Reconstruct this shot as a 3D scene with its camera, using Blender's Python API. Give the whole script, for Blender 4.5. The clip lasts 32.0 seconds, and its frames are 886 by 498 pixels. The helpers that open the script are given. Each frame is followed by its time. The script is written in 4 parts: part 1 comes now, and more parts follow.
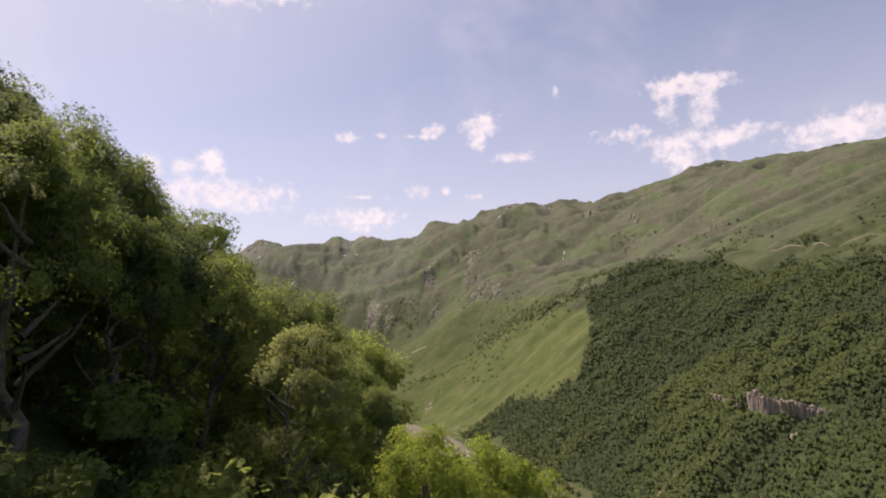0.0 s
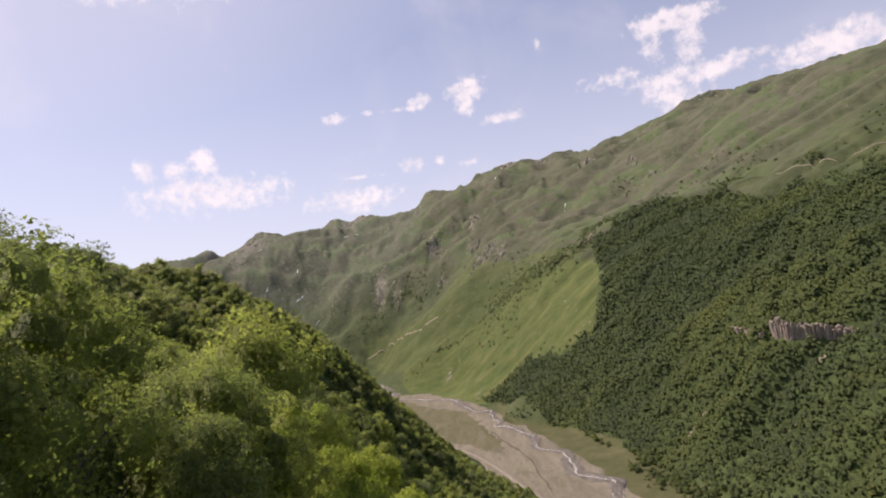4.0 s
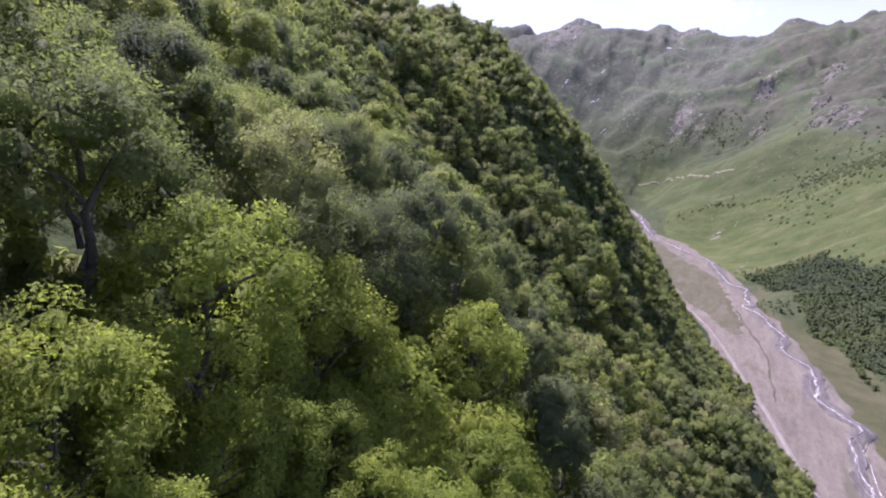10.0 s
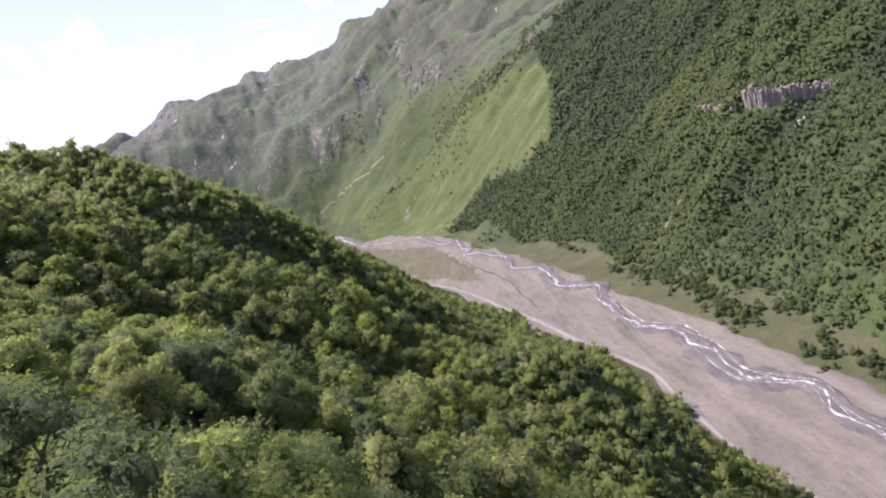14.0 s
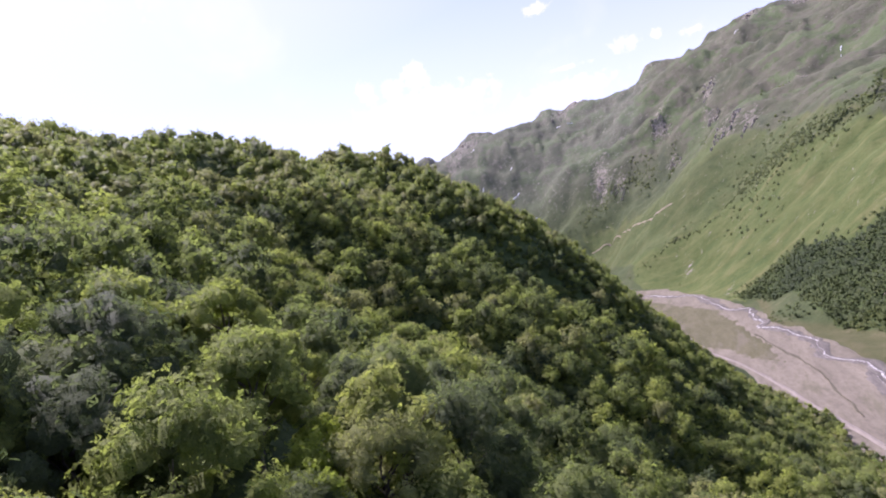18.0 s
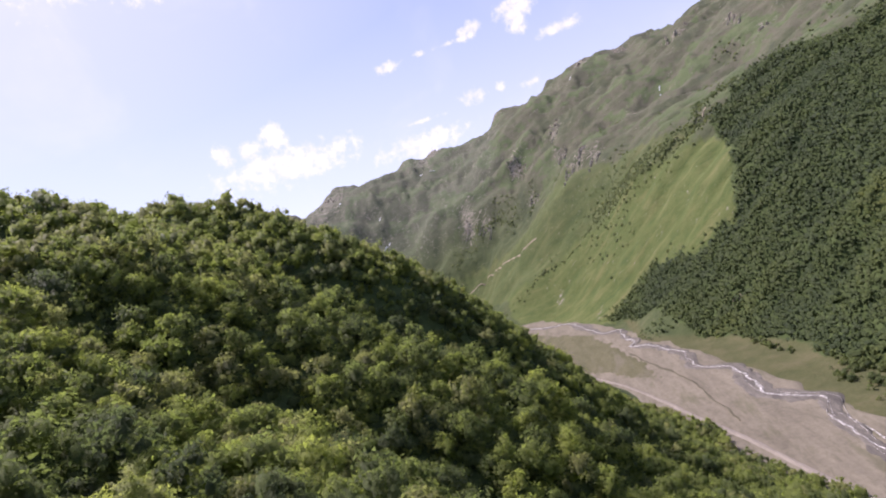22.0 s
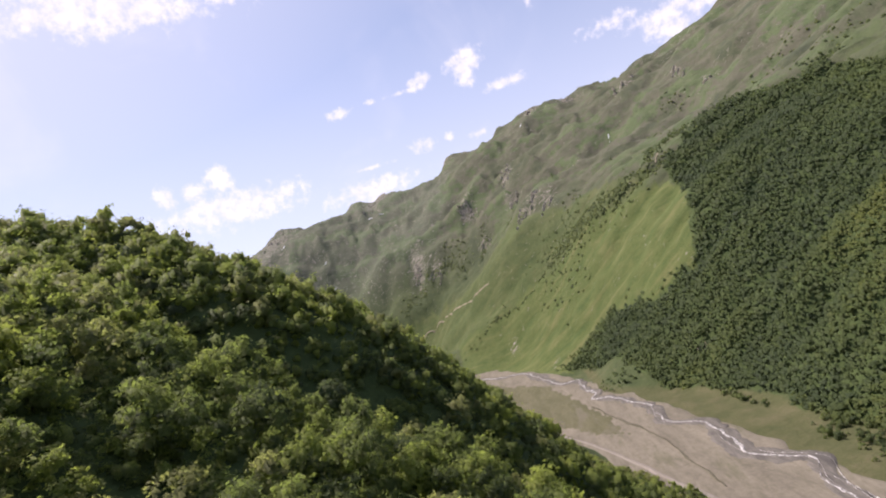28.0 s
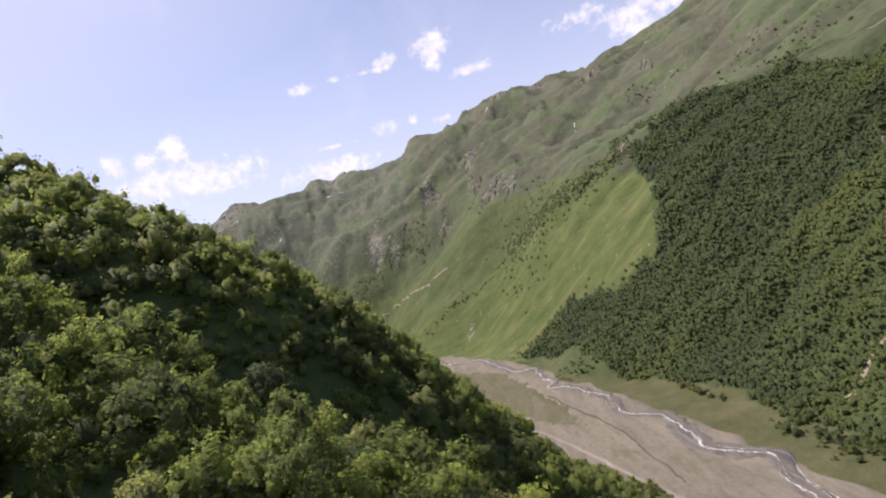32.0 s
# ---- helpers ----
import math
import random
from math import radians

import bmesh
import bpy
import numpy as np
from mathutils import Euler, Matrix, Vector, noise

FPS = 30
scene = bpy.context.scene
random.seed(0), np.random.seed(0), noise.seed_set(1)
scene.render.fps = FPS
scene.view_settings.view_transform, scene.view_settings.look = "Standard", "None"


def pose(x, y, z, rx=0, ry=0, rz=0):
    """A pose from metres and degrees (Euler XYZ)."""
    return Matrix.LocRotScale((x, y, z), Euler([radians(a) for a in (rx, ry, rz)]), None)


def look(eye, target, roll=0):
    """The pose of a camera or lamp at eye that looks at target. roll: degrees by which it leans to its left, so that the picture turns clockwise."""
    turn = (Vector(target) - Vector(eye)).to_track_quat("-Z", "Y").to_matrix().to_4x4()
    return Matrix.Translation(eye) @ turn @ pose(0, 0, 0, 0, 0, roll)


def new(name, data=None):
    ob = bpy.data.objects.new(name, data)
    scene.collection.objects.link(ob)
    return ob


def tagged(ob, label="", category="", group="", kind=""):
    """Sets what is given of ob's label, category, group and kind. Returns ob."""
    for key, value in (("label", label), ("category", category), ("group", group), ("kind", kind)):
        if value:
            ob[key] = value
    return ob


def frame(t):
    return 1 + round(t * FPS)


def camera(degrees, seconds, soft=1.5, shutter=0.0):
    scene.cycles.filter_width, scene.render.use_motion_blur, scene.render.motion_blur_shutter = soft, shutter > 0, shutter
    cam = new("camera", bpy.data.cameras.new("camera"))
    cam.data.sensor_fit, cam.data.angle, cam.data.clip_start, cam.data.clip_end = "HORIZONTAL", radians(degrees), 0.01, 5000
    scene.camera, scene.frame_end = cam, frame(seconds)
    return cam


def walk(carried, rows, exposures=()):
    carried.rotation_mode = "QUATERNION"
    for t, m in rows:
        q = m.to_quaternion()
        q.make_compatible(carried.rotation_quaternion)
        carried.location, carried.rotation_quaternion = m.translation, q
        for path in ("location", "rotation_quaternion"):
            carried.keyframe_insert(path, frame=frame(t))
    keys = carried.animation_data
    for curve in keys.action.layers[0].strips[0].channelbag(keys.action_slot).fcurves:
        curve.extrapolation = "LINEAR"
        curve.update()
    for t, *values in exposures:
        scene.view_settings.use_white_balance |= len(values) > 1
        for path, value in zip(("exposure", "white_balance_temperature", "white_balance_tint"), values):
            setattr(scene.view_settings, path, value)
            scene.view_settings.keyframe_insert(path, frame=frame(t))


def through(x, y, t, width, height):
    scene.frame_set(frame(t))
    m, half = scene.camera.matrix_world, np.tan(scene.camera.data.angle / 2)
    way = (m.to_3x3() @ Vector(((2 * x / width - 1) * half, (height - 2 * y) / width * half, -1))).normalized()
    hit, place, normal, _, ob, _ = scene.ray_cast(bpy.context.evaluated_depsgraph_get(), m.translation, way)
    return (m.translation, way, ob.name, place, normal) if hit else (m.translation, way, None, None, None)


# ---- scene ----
cam = camera(75.2, 32.0, soft=2.0)
# seconds, place in metres, turn in degrees
PATH = [
    (0, -1.45, 0.96, 265.75, 97.84, 0.54, 0.29),
    (0.5, -0.42, 4.66, 265.73, 95.80, 1.91, -1.13),
    (1, 0.55, 8.24, 265.57, 94.76, 2.62, -2.55),
    (1.5, 1.33, 11.66, 265.27, 96.01, 5.62, -2.95),
    (2, 1.96, 14.99, 264.93, 95.17, 4.69, -1.12),
    (2.5, 2.62, 18.35, 264.63, 92.97, 6.89, -0.09),
    (3, 3.38, 21.85, 264.37, 92.97, 8.08, -0.12),
    (3.5, 3.77, 25.43, 264.04, 94.94, 8.61, 1.54),
    (5.5, 6.86, 41.23, 264.79, 93.99, 5.41, -0.15),
    (6, 7.90, 45.15, 264.86, 93.38, 3.26, 2.51),
    (6.5, 9.02, 49.02, 264.82, 92.34, 0.92, 6.14),
    (7, 9.99, 52.84, 264.64, 88.80, -0.01, 7.53),
    (7.5, 10.72, 56.67, 264.26, 82.30, -1.83, 8.83),
    (8, 11.01, 60.57, 263.63, 78.62, -1.35, 10.60),
    (8.5, 10.67, 64.63, 262.89, 75.47, -6.79, 13.92),
    (9, 9.66, 69.01, 261.96, 73.44, -9.20, 19.37),
    (9.5, 8.05, 73.56, 261.01, 74.61, -8.21, 24.70),
    (10, 6.07, 77.77, 260.27, 74.94, -10.40, 29.76),
    (10.5, 4.39, 82.12, 260.23, 76.54, -4.64, 26.99),
    (11, 3.32, 86.47, 260.32, 81.73, 4.22, 22.09),
    (11.5, 2.19, 90.30, 260.32, 85.58, 9.78, 19.20),
    (12, 0.70, 93.85, 260.29, 84.21, 15.09, 15.32),
    (12.5, -1.08, 97.49, 260.20, 83.13, 17.07, 13.08),
    (13, -3.11, 101.13, 260.04, 81.64, 18.81, 6.60),
    (13.5, -5.29, 104.90, 259.69, 78.93, 18.43, -1.07),
    (15.5, -15.02, 120.93, 257.86, 75.51, 18.14, -8.00),
    (16, -17.08, 125.42, 257.22, 75.39, 18.15, -9.10),
    (16.5, -18.89, 130.31, 256.47, 80.57, 17.23, -1.45),
    (17, -20.84, 135.38, 255.89, 86.34, 14.59, 13.53),
    (17.5, -23.41, 140.02, 255.54, 87.65, 12.85, 20.50),
    (18, -26.15, 144.43, 255.28, 88.48, 11.76, 23.09),
    (18.5, -28.48, 148.96, 254.87, 88.66, 9.90, 23.64),
    (19, -30.21, 153.71, 254.16, 89.29, 9.69, 24.57),
    (19.5, -31.25, 158.71, 253.14, 89.25, 9.84, 21.78),
    (20, -31.84, 163.81, 252.07, 89.85, 11.93, 18.98),
    (20.5, -32.36, 168.78, 251.18, 89.65, 14.40, 15.99),
    (21, -33.13, 173.46, 250.56, 89.76, 15.53, 14.49),
    (21.5, -34.25, 177.91, 250.24, 89.96, 17.17, 13.32),
    (22, -35.64, 182.37, 250.11, 90.38, 17.72, 10.24),
    (22.5, -37.30, 187.09, 250.20, 91.13, 18.15, 5.43),
    (23, -39.05, 192.47, 250.39, 90.61, 19.17, -1.26),
    (23.5, -40.76, 198.57, 250.61, 89.19, 18.20, -8.16),
    (24, -42.28, 204.94, 250.71, 87.62, 17.14, -14.23),
    (24.5, -43.55, 211.10, 250.60, 85.43, 16.83, -20.53),
    (26.5, -47.88, 234.03, 249.42, 91.72, 18.91, -7.44),
    (27, -48.91, 239.76, 249.02, 94.86, 17.15, 0.90),
    (27.5, -50.11, 245.25, 248.60, 95.31, 17.83, 3.00),
    (28, -51.39, 250.35, 248.15, 93.35, 17.31, 4.82),
    (28.5, -52.61, 255.03, 247.68, 92.98, 17.92, 7.19),
    (29, -53.72, 259.19, 247.15, 92.88, 18.62, 2.89),
    (29.5, -54.72, 263.09, 246.65, 92.10, 18.68, 1.26),
    (30, -55.56, 267.14, 246.17, 91.57, 19.73, 1.56),
    (30.5, -56.27, 271.46, 245.73, 91.21, 20.52, 2.43),
    (31, -56.90, 275.90, 245.32, 90.97, 18.94, 2.47),
    (31.5, -57.54, 280.31, 244.86, 90.42, 17.16, 1.31),
    (32, -58.22, 284.73, 244.33, 90.62, 14.83, 0.41),
]
walk(cam, [(t, pose(x, y, z, rx, ry, rz)) for t, x, y, z, rx, ry, rz in PATH], [(0, 0.32, 7150, 26.0), (3, 0.35, 7050, 25.0), (6, 0.3, 6950, 25.0), (8, 0.6, 6050, 39.0), (9, 0.75, 6000, 39.0), (10, 0.9, 5600, 46.0), (11, 0.88, 5750, 44.0), (13, 0.92, 5850, 38.0), (16, 0.98, 5900, 32.0), (19, 0.84, 5850, 43.0), (20, 0.78, 5850, 42.0), (22, 0.64, 6250, 32.0), (24, 0.56, 6500, 24.0), (27, 0.62, 6600, 24.0), (28.5, 0.54, 6550, 25.0), (32, 0.5, 6500, 25.0)])

# ---- world, sun ----
SUN_TURN, SUN_UP = -62.0, 54.0  # degrees from straight up the valley, and over the horizon
CLOUDS = (  # turn, rise, half width and half height in degrees, thickness
    (24.2, 21.6, 2.6, 0.7, 1.35), (25.2, 19.6, 0.9, 1.7, 1.3), (21.9, 20.5, 0.8, 1.5, 1.35), (25.2, 16.8, 4.2, 0.8, 1.25), (23.4, 15.2, 2.4, 1.1, 1.0), (27.0, 21.9, 1.0, 0.5, 1.0),
    (3.6, 19.9, 1.3, 0.7, 1.45), (3.4, 18.9, 0.7, 1.1, 1.35), (-1.0, 19.3, 1.0, 0.55, 1.3), (-2.6, 18.9, 1.6, 0.25, 1.1), (-10.1, 18.6, 1.0, 0.45, 1.3), (-6.4, 18.9, 0.5, 0.3, 1.0),
    (7.1, 16.7, 1.8, 0.5, 1.15), (-2.7, 13.6, 1.1, 0.65, 1.2), (0.2, 13.5, 0.5, 0.5, 0.9), (-22.6, 15.3, 1.0, 1.0, 1.2), (-25.3, 14.6, 0.9, 0.8, 1.2), (-27.5, 14.6, 0.8, 1.0, 1.2),
    (-21.8, 12.5, 5.2, 1.5, 1.15), (-17.0, 13.0, 0.8, 0.8, 0.9), (-9.1, 10.8, 3.6, 1.0, 1.1), (18.0, 18.1, 2.4, 0.7, 0.95), (36.4, 15.9, 4.6, 1.2, 1.2), (11.5, 22.5, 0.35, 0.6, 1.0),
    (-8.4, 12.9, 1.7, 0.22, 1.0), (3.0, 13.0, 1.6, 0.4, 0.9), (-29.0, 30.6, 8.0, 1.6, 1.15), (-17.0, 30.6, 2.6, 0.8, 1.0), (-58.0, 30.0, 12.0, 6.0, 0.9),
)
world = bpy.data.worlds.new("sky")
scene.world = world
world.use_nodes = True


class Nodes:
    """Short hand for building a node tree."""

    def __init__(self, tree):
        self.tree = tree
        tree.nodes.clear()

    def add(self, kind, ins=None, **values):
        node = self.tree.nodes.new(kind)
        for key, value in values.items():
            setattr(node, key, value)
        for key, value in (ins or {}).items():
            if isinstance(value, bpy.types.NodeSocket):
                self.tree.links.new(value, node.inputs[key])
            else:
                node.inputs[key].default_value = value
        return node

    def math(self, op, a, b=0.0, c=None, clamp=False):
        return self.add("ShaderNodeMath", {0: a, 1: b, **({2: c} if c is not None else {})}, operation=op, use_clamp=clamp).outputs[0]

    def mix(self, f, a, b, mode="MIX"):
        node = self.tree.nodes.new("ShaderNodeMix")
        node.data_type, node.blend_type = "RGBA", mode
        for key, value in ((0, f), (6, a), (7, b)):
            if isinstance(value, bpy.types.NodeSocket):
                self.tree.links.new(value, node.inputs[key])
            else:
                node.inputs[key].default_value = value if key == 0 else (*value, 1) if len(value) == 3 else value
        return node.outputs[2]

    def noise(self, vec, scale, detail=4, rough=0.55, distort=0.0):
        return self.add("ShaderNodeTexNoise", {"Vector": vec, "Scale": scale, "Detail": detail, "Roughness": rough, "Distortion": distort}).outputs[0]

    def ramp(self, f, *stops):
        node = self.add("ShaderNodeValToRGB", {0: f})
        ramp = node.color_ramp
        while len(ramp.elements) < len(stops):
            ramp.elements.new(0.5)
        for e, (at, c) in zip(ramp.elements, stops):
            e.position, e.color = at, (*c, 1) if len(c) == 3 else c
        return node.outputs[0]

    def step(self, v, a, b):
        return self.add("ShaderNodeMapRange", {0: v, 1: a, 2: b, 3: 0.0, 4: 1.0}, interpolation_type="SMOOTHSTEP").outputs[0]


def sky():
    n = Nodes(world.node_tree)
    air = n.add("ShaderNodeTexSky", sky_type="NISHITA", sun_disc=False, sun_elevation=radians(SUN_UP), sun_rotation=radians(SUN_TURN),
                altitude=1500.0, air_density=1.0, dust_density=SKY_DUST, ozone_density=1.0)
    way = n.add("ShaderNodeTexCoord").outputs["Generated"]
    rag = n.noise(way, 22.0, 6, 0.6, 0.3)
    fine = n.noise(way, 75.0, 5, 0.6)
    rough = n.math("ADD", n.math("MULTIPLY", n.math("SUBTRACT", rag, 0.5), 1.6), n.math("MULTIPLY", n.math("SUBTRACT", fine, 0.5), 2.0))
    cover = None
    for turn, rise, w, h, thick in CLOUDS:
        a, e = radians(turn), radians(rise)
        spot = n.add("ShaderNodeMapping", {"Vector": way, "Location": (math.sin(a) * math.cos(e), math.cos(a) * math.cos(e), math.sin(e)),
                     "Rotation": (e, 0, -a), "Scale": (radians(w) * 1.25, radians(w) * 1.25, radians(h) * 1.25)}, vector_type="TEXTURE")
        far = n.add("ShaderNodeVectorMath", {0: spot.outputs[0]}, operation="LENGTH").outputs["Value"]
        one = n.math("SUBTRACT", thick, far)
        cover = one if cover is None else n.add("ShaderNodeMath", {0: cover, 1: one, 2: 0.25}, operation="SMOOTH_MAX").outputs[0]
    cover = n.math("MINIMUM", cover, 0.75)
    mask = n.step(n.math("ADD", cover, rough), 0.0, 1.0)
    veil = n.math("MULTIPLY", n.step(n.noise(way, 5.0, 4, 0.6, 0.4), 0.5, 0.8), 0.16)
    mask = n.math("ADD", n.math("MULTIPLY", mask, 0.74), veil, clamp=True)
    lit = n.mix(n.step(rag, 0.3, 0.7), CLOUD_SHADE, CLOUD_LIT)
    # thin white haze that thickens towards the horizon and round the sun
    up = n.add("ShaderNodeSeparateXYZ", {0: way}).outputs[2]
    low = n.math("MULTIPLY", n.math("SUBTRACT", 1.0, n.step(up, -0.02, 0.72)), SKY_HAZE)
    sun_way = (math.sin(radians(SUN_TURN)) * math.cos(radians(SUN_UP)), math.cos(radians(SUN_TURN)) * math.cos(radians(SUN_UP)), math.sin(radians(SUN_UP)))
    close = n.add("ShaderNodeVectorMath", {0: way, 1: sun_way}, operation="DOT_PRODUCT").outputs["Value"]
    glow = n.math("MULTIPLY", n.step(close, 0.3, 1.0), 0.6)
    pale = n.mix(n.math("MAXIMUM", low, glow), air.outputs[0], SKY_PALE)
    paint = n.mix(mask, pale, lit)
    back = n.add("ShaderNodeBackground", {"Color": paint, "Strength": SKY_STRENGTH})
    n.add("ShaderNodeOutputWorld", {"Surface": back.outputs[0]})


SKY_STRENGTH, SKY_DUST, SKY_HAZE = 0.118, 2.5, 0.68
SKY_PALE, CLOUD_LIT, CLOUD_SHADE = (5.0, 5.3, 6.1), (7.2, 7.0, 7.1), (6.0, 6.0, 6.4)
sky()
sun = new("sun", bpy.data.lights.new("sun", "SUN"))
sun.data.energy, sun.data.angle, sun.data.color = 4.1, radians(0.6), (1.0, 0.95, 0.86)
sun.matrix_world = look((0, 0, 1500), (-math.sin(radians(SUN_TURN)) * math.cos(radians(SUN_UP)), -math.cos(radians(SUN_TURN)) * math.cos(radians(SUN_UP)), 1500 - math.sin(radians(SUN_UP))))


# ---- materials ----
def material(name):
    m = bpy.data.materials.new(name)
    m.use_nodes = True
    return m, Nodes(m.node_tree)


def finish(n, colour, rough=0.9, bump=None, strength=0.3, distance=0.5, **more):
    ins = {"Base Color": colour, "Roughness": rough, "Specular IOR Level": 0.2}
    if bump is not None:
        ins["Normal"] = n.add("ShaderNodeBump", {"Height": bump, "Strength": strength, "Distance": distance}).outputs[0]
    ins.update(more)
    s = n.add("ShaderNodeBsdfPrincipled", ins)
    n.add("ShaderNodeOutputMaterial", {"Surface": s.outputs[0]})


def attribute(n, name):
    return n.add("ShaderNodeAttribute", attribute_name=name).outputs["Fac"]


def ground_material():
    m, n = material("alpine_ground")
    at = n.add("ShaderNodeNewGeometry").outputs["Position"]
    big, mid, small = n.noise(at, 0.006, 5, 0.6), n.noise(at, 0.035, 5, 0.65), n.noise(at, 0.35, 4, 0.7)
    grass = n.ramp(n.math("ADD", n.math("MULTIPLY", big, 0.55), n.math("MULTIPLY", mid, 0.45)), (0.34, (0.036, 0.052, 0.022)), (0.5, (0.064, 0.084, 0.032)), (0.66, (0.100, 0.108, 0.050)))
    high = n.ramp(n.math("ADD", n.math("MULTIPLY", big, 0.72), n.math("MULTIPLY", mid, 0.28)), (0.36, (0.064, 0.074, 0.046)), (0.44, (0.092, 0.102, 0.058)), (0.50, (0.118, 0.112, 0.078)), (0.56, (0.092, 0.124, 0.054)), (0.66, (0.132, 0.140, 0.080)))
    lush = n.ramp(n.math("ADD", n.math("MULTIPLY", mid, 0.5), n.math("MULTIPLY", small, 0.5)), (0.35, (0.062, 0.090, 0.025)), (0.5, (0.090, 0.117, 0.034)), (0.66, (0.122, 0.136, 0.050)))
    colour = n.mix(attribute(n, "alpine"), grass, high)
    # paler and darker stripes that run down the slope
    down = n.add("ShaderNodeMapping", {"Vector": at, "Scale": (7.0, 1.0, 7.0), "Rotation": (0, 0, 2.69)}, vector_type="TEXTURE").outputs[0]
    stripe = n.noise(down, 0.055, 5, 0.68, 0.5)
    lush = n.mix(n.math("MULTIPLY", n.step(stripe, 0.5, 0.68), 0.5), lush, (0.19, 0.18, 0.075))
    lush = n.mix(n.math("MULTIPLY", n.step(stripe, 0.48, 0.34), 0.5), lush, (0.05, 0.085, 0.024))
    colour = n.mix(attribute(n, "meadow"), colour, lush)
    # scrub in patches on the open slopes
    scrub = n.math("MULTIPLY", n.step(n.noise(at, 0.05, 5, 0.75), 0.48, 0.62), 0.5)
    colour = n.mix(n.math("MULTIPLY", n.math("MULTIPLY", scrub, n.step(mid, 0.43, 0.55)), n.math("SUBTRACT", 1.0, attribute(n, "meadow"))), colour, (0.035, 0.052, 0.022))
    # bare rock and scree
    tall = n.add("ShaderNodeMapping", {"Vector": at, "Scale": (0.5, 1.0, 0.28)}).outputs[0]
    streak = n.noise(tall, 0.16, 7, 0.8, 0.6)
    stone = n.ramp(streak, (0.3, (0.13, 0.118, 0.095)), (0.55, (0.255, 0.228, 0.185)), (0.75, (0.42, 0.385, 0.32)))
    bare = n.step(n.math("ADD", attribute(n, "rock"), n.math("MULTIPLY", n.math("SUBTRACT", streak, 0.5), 4.2)), 0.7, 0.95)
    colour = n.mix(bare, colour, stone)
    # far slopes: pale grass and rock, with distance haze painted into the colour
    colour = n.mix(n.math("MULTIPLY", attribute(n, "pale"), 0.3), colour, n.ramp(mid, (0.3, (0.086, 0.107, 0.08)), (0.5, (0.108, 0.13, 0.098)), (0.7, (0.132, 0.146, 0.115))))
    colour = n.mix(attribute(n, "flat"), colour, n.ramp(n.math("ADD", n.math("MULTIPLY", mid, 0.6), n.math("MULTIPLY", small, 0.4)), (0.35, (0.062, 0.072, 0.028)), (0.5, (0.090, 0.093, 0.040)), (0.65, (0.126, 0.114, 0.060))))
    colour = n.mix(attribute(n, "wood"), colour, n.ramp(small, (0.3, (0.050, 0.074, 0.026)), (0.7, (0.076, 0.104, 0.034))))
    colour = n.mix(n.math("MULTIPLY", small, 0.35), colour, n.mix(0.5, colour, (0.03, 0.04, 0.015)))
    finish(n, colour, 0.95, n.math("ADD", n.math("MULTIPLY", mid, 6.0), small), 0.6, 1.2)
    return m


def gravel_material(name, dark, light, stain, scale=1.0):
    m, n = material(name)
    at = n.add("ShaderNodeNewGeometry").outputs["Position"]
    long = n.add("ShaderNodeMapping", {"Vector": at, "Scale": (1.0, 0.22, 1.0), "Rotation": (0, 0, 0.16)}).outputs[0]
    band, speck, grit = n.noise(long, 0.05 * scale, 5, 0.65, 0.6), n.noise(at, 0.25 * scale, 5, 0.75), n.noise(at, 1.7, 3, 0.7)
    colour = n.ramp(n.math("ADD", n.math("MULTIPLY", band, 0.6), n.math("MULTIPLY", speck, 0.4)), (0.32, dark), (0.62, light))
    colour = n.mix(n.math("MULTIPLY", n.step(n.noise(long, 0.028, 4, 0.7), 0.55, 0.66), 0.6), colour, stain)
    colour = n.mix(n.math("MULTIPLY", n.step(grit, 0.55, 0.75), 0.45), colour, dark)
    bar = n.step(n.noise(long, 0.16, 6, 0.75, 0.9), 0.5, 0.62)
    colour = n.mix(n.math("MULTIPLY", bar, 0.42), colour, n.mix(0.5, dark, stain))
    finish(n, colour, 0.95, n.math("ADD", speck, n.math("MULTIPLY", grit, 0.4)), 0.7, 0.8)
    return m


def water_material():
    m, n = material("white_river_water")
    at = n.add("ShaderNodeNewGeometry").outputs["Position"]
    long = n.add("ShaderNodeMapping", {"Vector": at, "Scale": (1.0, 0.4, 1.0)}).outputs[0]
    foam = n.step(n.noise(long, 0.42, 6, 0.8, 1.0), 0.46, 0.62)
    colour = n.mix(foam, (0.15, 0.142, 0.132), (0.78, 0.75, 0.71))
    finish(n, colour, 0.45, n.noise(at, 0.9, 3), 0.5, 0.3)
    return m


